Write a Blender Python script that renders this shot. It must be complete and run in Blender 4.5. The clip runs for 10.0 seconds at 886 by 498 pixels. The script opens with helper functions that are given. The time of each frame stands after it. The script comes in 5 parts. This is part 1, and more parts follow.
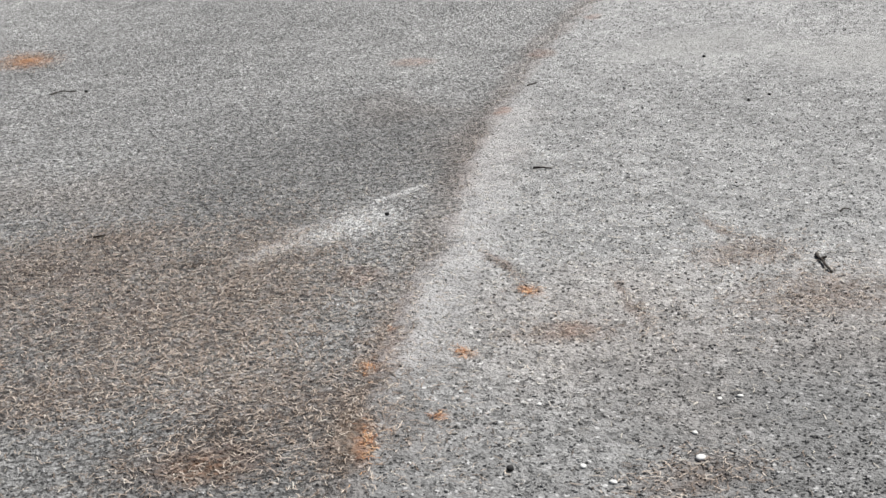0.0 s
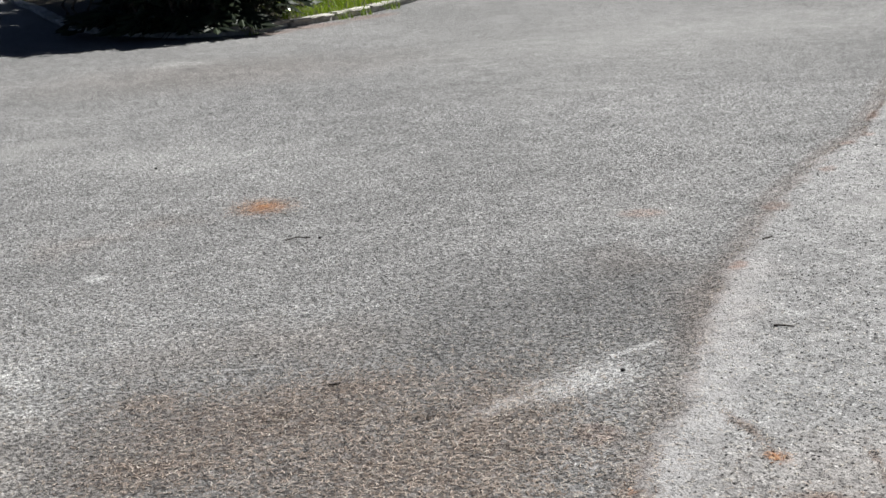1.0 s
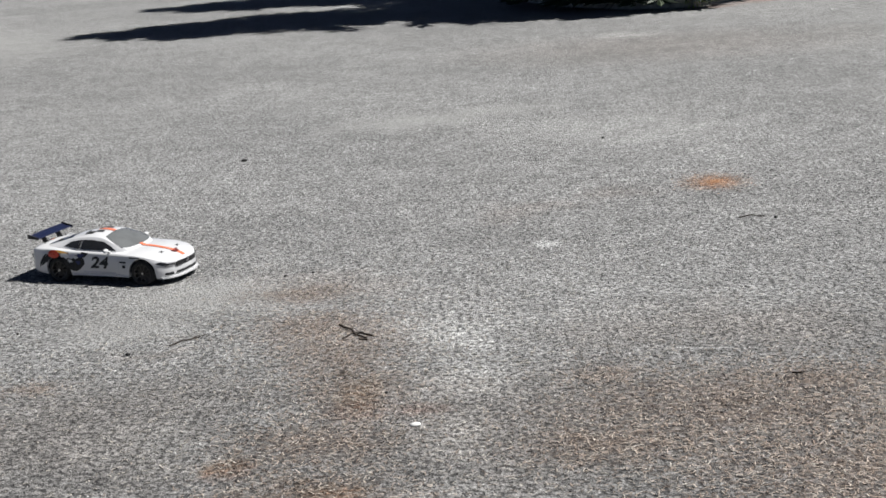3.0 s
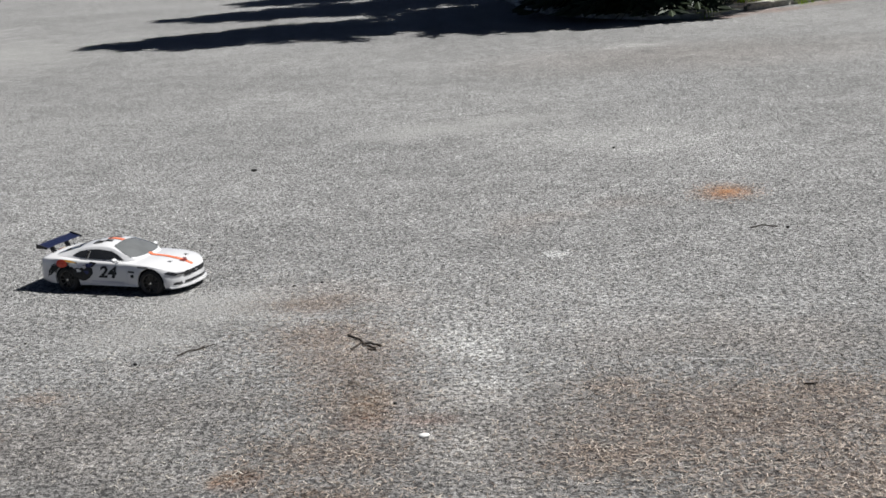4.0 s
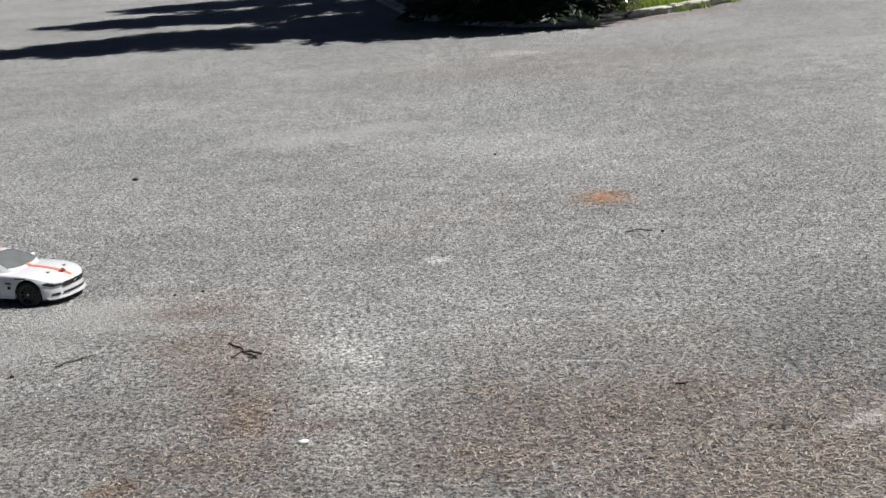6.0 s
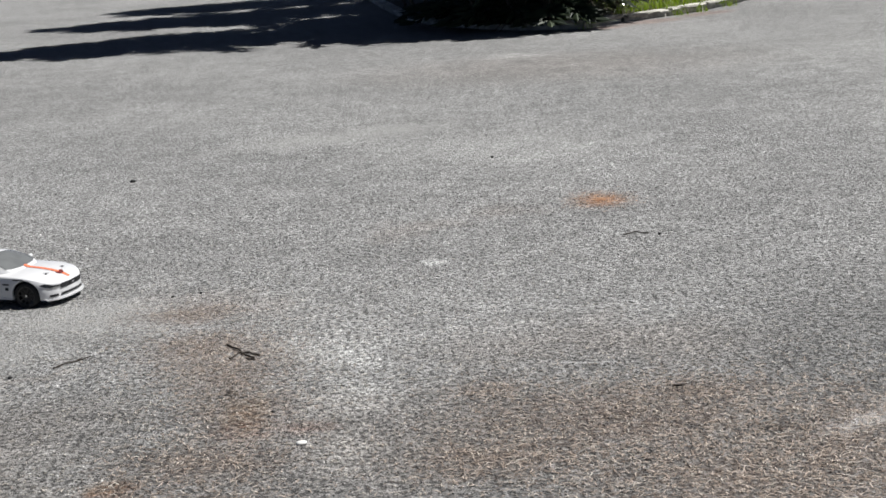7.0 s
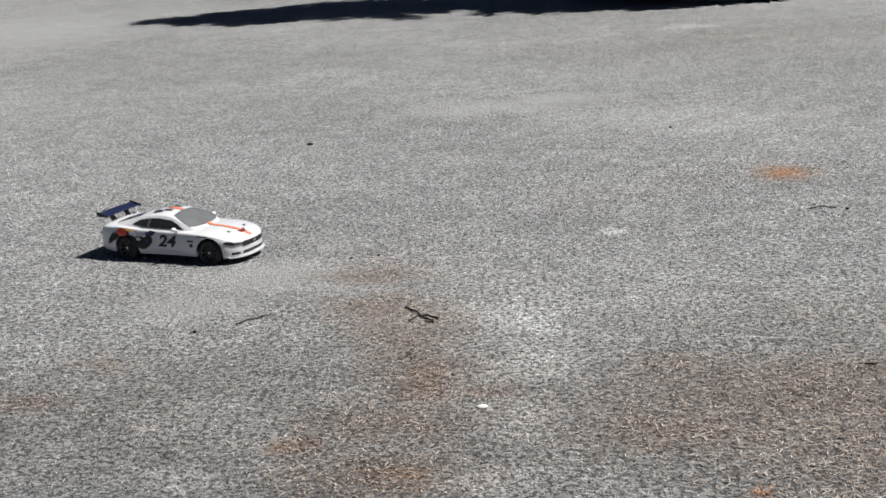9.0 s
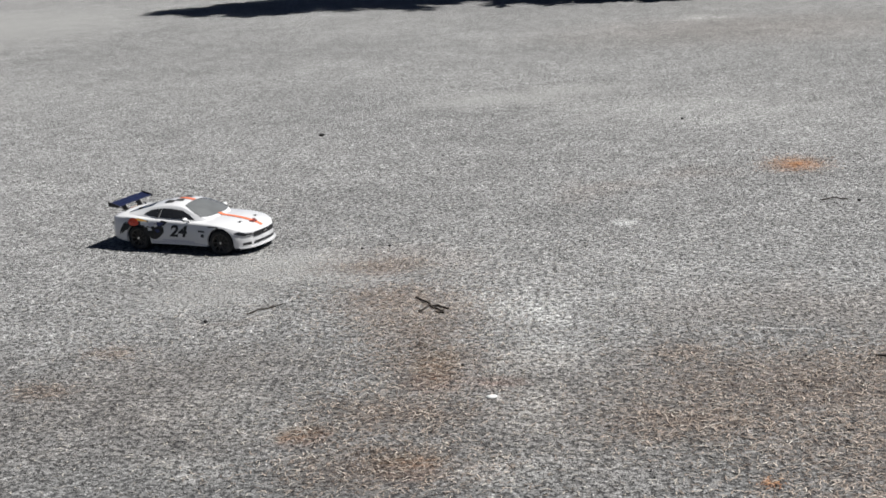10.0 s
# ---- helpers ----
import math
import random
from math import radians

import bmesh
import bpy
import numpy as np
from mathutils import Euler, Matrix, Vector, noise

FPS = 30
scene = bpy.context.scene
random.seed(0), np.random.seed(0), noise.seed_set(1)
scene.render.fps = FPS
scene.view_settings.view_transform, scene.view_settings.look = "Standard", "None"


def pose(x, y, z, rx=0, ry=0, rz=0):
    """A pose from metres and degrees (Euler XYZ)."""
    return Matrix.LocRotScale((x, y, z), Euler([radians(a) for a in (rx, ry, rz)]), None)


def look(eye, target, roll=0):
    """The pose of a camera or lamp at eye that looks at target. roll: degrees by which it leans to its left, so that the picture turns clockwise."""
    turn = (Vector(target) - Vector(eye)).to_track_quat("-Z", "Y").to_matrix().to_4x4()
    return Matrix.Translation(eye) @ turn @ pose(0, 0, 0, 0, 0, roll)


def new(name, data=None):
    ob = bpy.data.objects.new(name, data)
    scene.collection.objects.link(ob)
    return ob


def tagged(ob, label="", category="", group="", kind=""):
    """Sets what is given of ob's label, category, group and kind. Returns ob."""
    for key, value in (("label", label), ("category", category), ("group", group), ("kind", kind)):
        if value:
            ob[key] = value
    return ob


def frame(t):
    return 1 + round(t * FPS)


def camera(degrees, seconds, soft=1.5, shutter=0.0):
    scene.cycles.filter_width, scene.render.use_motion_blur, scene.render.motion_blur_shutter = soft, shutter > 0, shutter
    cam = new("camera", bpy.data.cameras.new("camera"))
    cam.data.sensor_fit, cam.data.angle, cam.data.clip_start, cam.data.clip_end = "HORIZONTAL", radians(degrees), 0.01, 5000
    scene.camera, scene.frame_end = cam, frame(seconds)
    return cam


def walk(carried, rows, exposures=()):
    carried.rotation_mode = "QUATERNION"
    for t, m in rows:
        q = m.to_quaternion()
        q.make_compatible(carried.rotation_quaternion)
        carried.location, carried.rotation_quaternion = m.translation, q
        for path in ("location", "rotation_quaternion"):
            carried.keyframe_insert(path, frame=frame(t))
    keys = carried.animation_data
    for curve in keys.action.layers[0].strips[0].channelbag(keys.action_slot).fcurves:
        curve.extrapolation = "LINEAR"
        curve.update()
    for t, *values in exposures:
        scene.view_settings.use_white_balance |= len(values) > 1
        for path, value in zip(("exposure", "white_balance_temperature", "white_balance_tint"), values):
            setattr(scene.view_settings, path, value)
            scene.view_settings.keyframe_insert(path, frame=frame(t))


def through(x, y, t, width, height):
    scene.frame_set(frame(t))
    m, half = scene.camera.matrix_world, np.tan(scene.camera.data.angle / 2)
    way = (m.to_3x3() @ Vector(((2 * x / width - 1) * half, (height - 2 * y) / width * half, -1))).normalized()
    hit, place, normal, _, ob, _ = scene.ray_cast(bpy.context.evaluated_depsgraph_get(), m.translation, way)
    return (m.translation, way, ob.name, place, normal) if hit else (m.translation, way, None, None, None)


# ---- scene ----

FOV = 34.34
cam = camera(FOV, 10.0, soft=1.65)

# seconds, eye, target, roll
PATH = [
    (0.0, look((0.096, -0.134, 0.960), (1.5099, 3.3411, -0.4268), -2.38)),
    (0.2, look((0.093, -0.126, 0.967), (1.4471, 3.4182, -0.3016), -2.42)),
    (0.3, look((0.092, -0.121, 0.970), (1.4008, 3.4540, -0.2563), -2.44)),
    (0.4, look((0.090, -0.117, 0.974), (1.3640, 3.4789, -0.2299), -2.46)),
    (0.5, look((0.089, -0.112, 0.977), (1.3584, 3.4954, -0.1941), -2.48)),
    (0.6, look((0.085, -0.107, 0.979), (1.3161, 3.5301, -0.1423), -2.61)),
    (0.7, look((0.081, -0.101, 0.981), (1.2828, 3.5545, -0.1109), -2.74)),
    (0.8, look((0.073, -0.091, 0.977), (1.1826, 3.6098, -0.0594), -2.99)),
    (0.9, look((0.064, -0.080, 0.974), (1.0965, 3.6511, -0.0322), -3.23)),
    (1.0, look((0.056, -0.070, 0.971), (0.9840, 3.6960, -0.0083), -3.48)),
    (1.1, look((0.052, -0.059, 0.966), (0.9214, 3.7227, -0.0036), -3.60)),
    (1.2, look((0.048, -0.049, 0.961), (0.7822, 3.7673, 0.0142), -3.73)),
    (1.3, look((0.042, -0.042, 0.959), (0.7070, 3.7879, 0.0166), -3.53)),
    (1.4, look((0.035, -0.036, 0.959), (0.6238, 3.8070, 0.0184), -3.40)),
    (1.5, look((0.029, -0.030, 0.959), (0.5792, 3.8209, 0.0271), -3.27)),
    (1.6, look((0.023, -0.025, 0.956), (0.4868, 3.8414, 0.0423), -3.13)),
    (1.7, look((0.016, -0.020, 0.953), (0.4260, 3.8535, 0.0442), -2.99)),
    (1.8, look((0.010, -0.015, 0.950), (0.3475, 3.8652, 0.0408), -2.85)),
    (1.9, look((0.004, -0.011, 0.947), (0.2968, 3.8718, 0.0300), -2.71)),
    (2.0, look((-0.002, -0.006, 0.944), (0.2210, 3.8656, -0.0367), -2.57)),
    (2.1, look((-0.006, -0.002, 0.944), (0.1899, 3.8664, -0.0546), -2.58)),
    (2.2, look((-0.010, 0.002, 0.944), (0.1503, 3.8664, -0.0758), -2.60)),
    (2.3, look((-0.013, 0.006, 0.944), (0.1260, 3.8706, -0.0779), -2.62)),
    (2.4, look((-0.017, 0.010, 0.945), (0.0846, 3.8774, -0.0713), -2.64)),
    (2.5, look((-0.020, 0.014, 0.945), (0.0390, 3.8824, -0.0703), -2.66)),
    (2.6, look((-0.023, 0.019, 0.945), (-0.0381, 3.8919, -0.0574), -2.89)),
    (2.7, look((-0.026, 0.025, 0.945), (-0.0991, 3.8989, -0.0494), -3.12)),
    (2.8, look((-0.029, 0.031, 0.945), (-0.1746, 3.9052, -0.0389), -3.35)),
    (2.9, look((-0.032, 0.036, 0.945), (-0.2123, 3.9105, -0.0344), -3.58)),
    (3.0, look((-0.035, 0.042, 0.945), (-0.2453, 3.9161, -0.0284), -3.81)),
    (3.1, look((-0.034, 0.047, 0.946), (-0.2554, 3.9219, -0.0218), -3.87)),
    (3.2, look((-0.034, 0.052, 0.948), (-0.2711, 3.9271, -0.0158), -3.94)),
    (4.3, look((-0.030, 0.062, 0.934), (-0.2684, 3.9427, -0.0041), -3.83)),
    (4.4, look((-0.024, 0.059, 0.936), (-0.2446, 3.9407, -0.0028), -3.86)),
    (4.5, look((-0.018, 0.056, 0.937), (-0.2267, 3.9375, -0.0050), -3.88)),
    (4.6, look((-0.015, 0.052, 0.938), (-0.1786, 3.9370, 0.0005), -3.86)),
    (4.7, look((-0.011, 0.048, 0.938), (-0.1395, 3.9339, -0.0014), -3.85)),
    (4.8, look((-0.007, 0.044, 0.939), (-0.0713, 3.9306, -0.0053), -3.83)),
    (4.9, look((-0.003, 0.040, 0.939), (-0.0350, 3.9276, -0.0031), -3.81)),
    (5.0, look((0.000, 0.036, 0.939), (0.0002, 3.9224, -0.0090), -3.79)),
    (5.1, look((-0.001, 0.036, 0.940), (0.0186, 3.9216, -0.0084), -3.74)),
    (5.2, look((-0.002, 0.035, 0.941), (0.0304, 3.9202, -0.0098), -3.69)),
    (5.5, look((-0.004, 0.033, 0.943), (0.0448, 3.9170, -0.0107), -3.53)),
    (5.7, look((-0.005, 0.032, 0.943), (0.0518, 3.9166, -0.0070), -3.51)),
    (6.8, look((-0.009, 0.025, 0.942), (0.0686, 3.9145, 0.0127), -3.35)),
    (7.0, look((-0.010, 0.024, 0.942), (0.0666, 3.9122, 0.0078), -3.32)),
    (7.2, look((-0.014, 0.025, 0.939), (0.0615, 3.9134, 0.0039), -3.28)),
    (7.5, look((-0.021, 0.027, 0.935), (-0.0207, 3.9144, -0.0082), -3.21)),
    (7.7, look((-0.025, 0.028, 0.935), (-0.0494, 3.9122, -0.0217), -3.15)),
    (7.8, look((-0.027, 0.029, 0.936), (-0.0608, 3.9109, -0.0292), -3.11)),
    (8.0, look((-0.030, 0.030, 0.936), (-0.0816, 3.9091, -0.0399), -3.04)),
    (8.2, look((-0.039, 0.035, 0.933), (-0.1401, 3.9129, -0.0448), -3.10)),
    (8.3, look((-0.043, 0.038, 0.931), (-0.1729, 3.9146, -0.0463), -3.13)),
    (8.5, look((-0.052, 0.043, 0.929), (-0.2812, 3.9151, -0.0498), -3.18)),
    (8.7, look((-0.055, 0.046, 0.927), (-0.3687, 3.9110, -0.0536), -3.22)),
    (8.8, look((-0.056, 0.047, 0.926), (-0.4030, 3.9093, -0.0548), -3.24)),
    (9.0, look((-0.059, 0.049, 0.924), (-0.4305, 3.9082, -0.0612), -3.28)),
    (9.5, look((-0.057, 0.049, 0.923), (-0.4553, 3.9020, -0.0735), -3.21)),
    (10.0, look((-0.055, 0.049, 0.921), (-0.4618, 3.8990, -0.0845), -3.29)),
]
walk(cam, PATH)

# ---- world, sun, exposure ----
SUN_WAY = Vector((0.66, 0.10, 1.0)).normalized()      # from the ground to the sun
scene.view_settings.exposure = 0.61

world = bpy.data.worlds.new("sky")
scene.world = world
world.use_nodes = True
wt = world.node_tree
sky = wt.nodes.new("ShaderNodeTexSky")
sky.sky_type = 'NISHITA'
sky.sun_disc = False
sky.air_density, sky.dust_density, sky.altitude = 0.20, 0.6, 1800.0
sky.ozone_density = 0.0
sky.sun_elevation = math.asin(SUN_WAY.z)
sky.sun_rotation = math.atan2(SUN_WAY.x, SUN_WAY.y)
wt.links.new(sky.outputs[0], wt.nodes["Background"].inputs[0])
wt.nodes["Background"].inputs[1].default_value = 0.05

sun_data = bpy.data.lights.new("sun", 'SUN')
sun_data.energy, sun_data.angle, sun_data.color = 5.0, radians(0.53), (1.0, 0.99, 0.972)
sun = new("sun", sun_data)
sun.matrix_world = look(SUN_WAY * 40, (0, 0, 0))


# ---- helpers for meshes and materials ----
def part(name, bm, material, parent=None, label="", smooth=False):
    """Links a bmesh as one mesh object, under a thing or a part."""
    me = bpy.data.meshes.new(name)
    if smooth:
        for f in bm.faces:
            f.smooth = True
    bm.to_mesh(me)
    bm.free()
    if material:
        me.materials.append(material)
    ob = new(name, me)
    if parent:
        ob.parent = parent
    if label:
        ob["label"] = label
    return ob


def shared(name, me, m, parent=None):
    """Another object on the same mesh, at the pose m."""
    ob = new(name, me)
    ob.parent = parent
    ob.matrix_basis = m
    return ob


def from_lists(name, verts, faces, material, parent=None, label="", smooth=False):
    me = bpy.data.meshes.new(name)
    me.from_pydata([tuple(v) for v in verts], [], [tuple(f) for f in faces])
    me.update()
    if smooth:
        me.polygons.foreach_set("use_smooth", [True] * len(me.polygons))
    if material:
        me.materials.append(material)
    ob = new(name, me)
    if parent:
        ob.parent = parent
    if label:
        ob["label"] = label
    return ob


class Nodes:
    """A small writer of node trees."""

    def __init__(self, name):
        self.mat = bpy.data.materials.new(name)
        self.mat.use_nodes = True
        self.t = self.mat.node_tree
        self.bsdf = self.t.nodes["Principled BSDF"]

    def put(self, socket, value):
        if isinstance(value, bpy.types.NodeSocket):
            self.t.links.new(value, socket)
        elif value is not None:
            socket.default_value = value

    def node(self, kind, ins=(), out=0, **props):
        n = self.t.nodes.new(kind)
        for k, v in props.items():
            setattr(n, k, v)
        for k, v in dict(ins).items():
            self.put(n.inputs[k], v)
        return n.outputs[out]

    def math(self, op, a, b=None, c=None, clamp=False):
        n = self.t.nodes.new("ShaderNodeMath")
        n.operation, n.use_clamp = op, clamp
        for i, v in enumerate((a, b, c)):
            self.put(n.inputs[i], v)
        return n.outputs[0]

    def step(self, v, lo, hi, a=0.0, b=1.0):
        return self.node("ShaderNodeMapRange", {"Value": v, "From Min": lo, "From Max": hi, "To Min": a, "To Max": b},
                         interpolation_type='SMOOTHSTEP')

    def mix(self, f, a, b, blend='MIX'):
        n = self.t.nodes.new("ShaderNodeMix")
        n.data_type, n.blend_type = 'RGBA', blend
        self.put(n.inputs[0], f)
        self.put(n.inputs[6], a if isinstance(a, bpy.types.NodeSocket) else (*a, 1))
        self.put(n.inputs[7], b if isinstance(b, bpy.types.NodeSocket) else (*b, 1))
        return n.outputs[2]

    def noise(self, vec, scale, detail=3.0, rough=0.55):
        return self.node("ShaderNodeTexNoise", {"Vector": vec, "Scale": scale, "Detail": detail, "Roughness": rough})

    def ramp(self, f, *stops):
        n = self.t.nodes.new("ShaderNodeValToRGB")
        e = n.color_ramp.elements
        while len(e) < len(stops):
            e.new(0.5)
        for el, (p, c) in zip(e, stops):
            el.position, el.color = p, (*c, 1)
        self.put(n.inputs[0], f)
        return n.outputs[0]

    def bump(self, height, strength, distance, normal=None):
        return self.node("ShaderNodeBump", {"Height": height, "Strength": strength, "Distance": distance, "Normal": normal})

    def done(self, color=None, rough=None, normal=None, **more):
        for k, v in {"Base Color": color, "Roughness": rough, "Normal": normal, **more}.items():
            if v is None:
                continue
            if k == "Base Color" and isinstance(v, tuple):
                v = (*v, 1)
            self.put(self.bsdf.inputs[k.replace("_", " ")], v)
        return self.mat


def position(n):
    return n.node("ShaderNodeNewGeometry")


# ---- materials ----
# stains on the asphalt: centre x, y, half lengths, turn in degrees
BROWN = [(-0.50, 3.14, 0.22, 0.18, 0), (-0.43, 2.95, 0.20, 0.27, 0), (-0.38, 2.68, 0.17, 0.20, 0), (-0.42, 2.42, 0.22, 0.17, 0), (-0.40, 2.18, 0.26, 0.16, 0),
         (-0.57, 3.42, 0.16, 0.12, 0), (0.34, 2.52, 0.42, 0.30, 0), (0.52, 2.64, 0.20, 0.14, 0), (0.13, 2.72, 0.10, 0.07, 0), (0.50, 2.18, 0.42, 0.34, 0), (0.10, 2.36, 0.20, 0.14, 0),
         (0.60, 1.78, 0.24, 0.36, 25), (0.76, 1.80, 0.06, 0.45, -30), (0.45, 1.66, 0.22, 0.14, 0), (-1.12, 2.57, 0.10, 0.06, 0), (-1.05, 2.80, 0.09, 0.06, 0),
         (1.57, 1.97, 0.14, 0.10, 0), (1.55, 1.74, 0.22, 0.14, 0), (1.10, 1.80, 0.14, 0.06, -20), (1.02, 1.30, 0.14, 0.08, 0),
         (1.13, 2.11, 0.020, 0.15, 0), (1.255, 1.84, 0.018, 0.17, -12), (1.60, 2.10, 0.018, 0.09, 0), (0.70, 2.30, 0.26, 0.50, -25), (0.30, 1.96, 0.24, 0.16, 0)]
RUST = [(0.59, 4.48, 0.15, 0.19, 0), (1.117, 1.985, 0.034, 0.055, 10), (0.915, 1.803, 0.030, 0.040, 0), (0.67, 1.585, 0.028, 0.11, -22),
        (0.76, 1.83, 0.03, 0.06, -20),
        (0.21, 2.10, 0.03, 0.04, 0), (0.851, 1.962, 0.014, 0.022, 0), (0.785, 1.615, 0.018, 0.028, 0)]
# straw-coloured drifts
TAN = [(-0.36, 2.67, 0.07, 0.13, 0), (-0.56, 2.34, 0.07, 0.06, 0), (0.44, 1.63, 0.08, 0.06, 0), (-0.36, 2.21, 0.09, 0.05, 0), (0.66, 1.62, 0.05, 0.14, -22)]
# reddish traces along the crack and beside it
REDDISH = [(0.45, 1.64, 0.12, 0.08, 0), (-0.353, 2.575, 0.09, 0.08, 0), (-0.224, 2.578, 0.10, 0.05, 0), (-0.35, 2.17, 0.07, 0.08, 0), (-0.55, 2.32, 0.07, 0.07, 0),
           (1.597, 3.14, 0.035, 0.06, -30), (2.00, 3.68, 0.06, 0.10, -30), (2.38, 4.09, 0.04, 0.07, -40), (2.67, 4.45, 0.05, 0.06, -45), (2.80, 4.56, 0.05, 0.03, 40),
           (3.06, 4.92, 0.035, 0.16, -38), (1.114, 1.81, 0.05, 0.04, 0), (0.886, 2.23, 0.07, 0.09, 0), (1.62, 3.80, 0.10, 0.08, 0), (3.50, 5.50, 0.03, 0.16, -38)]
WHITE = [(0.93, 2.49, 0.28, 0.125, 27), (0.76, 2.42, 0.22, 0.065, 26), (1.12, 2.635, 0.18, 0.022, 27), (0.04, 3.80, 0.07, 0.06, 0),
         (0.33, 2.845, 0.14, 0.012, -8)]
# places filled with fine dust, where the grain hardly shows
SMOOTH = [(-0.82, 3.42, 0.36, 0.26, -20), (-0.98, 3.22, 0.26, 0.18, 0), (2.45, 3.55, 0.42, 0.22, 10), (2.75, 3.12, 0.30, 0.42, 20), (-4.4, 10.6, 1.6, 2.4, 20), (-0.3, 6.1, 0.8, 0.3, 20)]
# wide patches of pale dust
DUSTY = [(-0.19, 3.04, 0.13, 0.24, 30), (-0.14, 2.74, 0.13, 0.20, 0), (-0.16, 2.46, 0.12, 0.18, 0), (-0.22, 2.18, 0.20, 0.10, 0), (-0.72, 2.45, 0.26, 0.15, -30), (-0.74, 2.20, 0.16, 0.10, 0),
         (0.53, 1.86, 0.12, 0.10, 0), (0.69, 8.95, 0.30, 0.22, 0)]
PALE = [(-0.84, 3.38, 0.34, 0.30, -25), (-0.35, 6.05, 0.75, 0.35, 18), (2.45, 3.40, 0.55, 0.45, 0), (0.35, 5.6, 0.95, 0.6, 0),
        (1.55, 3.80, 0.50, 0.26, 0), (3.6, 8.3, 2.6, 1.9, 0), (-4.2, 10.6, 1.6, 2.6, 20)]


# the crack between the two layers of asphalt
CRACK = [(0.20, 0.75), (0.61, 1.45), (0.66, 1.59), (0.715, 1.70), (0.79, 1.84), (0.864, 1.96), (1.0, 2.175), (1.09, 2.28), (1.225, 2.515), (1.37, 2.785),
         (1.517, 3.005), (1.628, 3.187), (1.805, 3.398), (1.98, 3.654), (2.078, 3.773), (2.339, 4.095), (2.473, 4.262), (2.769, 4.545), (2.953, 4.757), (3.148, 5.029),
         (3.323, 5.268), (3.679, 5.735), (3.978, 6.119), (4.37, 6.673), (7.0, 10.2), (11.0, 15.5)]


def beside(offset, width, low=0.0, high=7.0):
    """Long stains that follow the crack, offset to its right, from one y to another."""
    rows = []
    for (x0, y0), (x1, y1) in zip(CRACK[:-2], CRACK[1:-1]):
        if not low <= y0 < high:
            continue
        d = math.hypot(x1 - x0, y1 - y0)
        ux, uy = (x1 - x0) / d, (y1 - y0) / d
        rows.append(((x0 + x1) / 2 + uy * offset, (y0 + y1) / 2 - ux * offset, width, d * 0.85 + 0.08, -math.degrees(math.atan2(ux, uy))))
    return rows


# faint brown areas
FAINT = [(1.35, 3.3, 0.26, 0.22, 0), (0.0, 4.22, 0.22, 0.16, 10), (-0.84, 3.02, 0.16, 0.06, 0), (-0.52, 3.45, 0.32, 0.26, 0), (1.45, 2.9, 0.2, 0.6, -32), (0.30, 4.42, 0.26, 0.16, 10),
         (0.0, 2.45, 0.6, 0.5, 0), (-0.9, 2.5, 0.5, 0.5, 0), (1.6, 1.6, 0.5, 0.4, 0), (1.2, 1.75, 0.5, 0.5, 0), (0.4, 3.0, 0.5, 0.3, 0), (0.9, 8.3, 1.7, 1.1, 0)]
# reddish earth washed against the kerb's foot
FOOT = [(1.45, 10.50, 0.36, 0.16, 30), (1.87, 10.82, 0.45, 0.20, 35), (2.37, 11.24, 0.45, 0.18, 42)]
# broad darker areas, where the bitumen shows
DARK = [(-0.60, 2.20, 0.95, 0.95, 0), (0.35, 2.35, 0.95, 0.95, 0), (0.45, 1.55, 0.65, 0.85, 0), (0.70, 2.60, 0.5, 1.2, -30), (-1.3, 2.3, 0.7, 0.7, 0),
        (1.25, 1.35, 0.8, 0.45, 0), (1.2, 3.0, 0.4, 0.6, -30)]


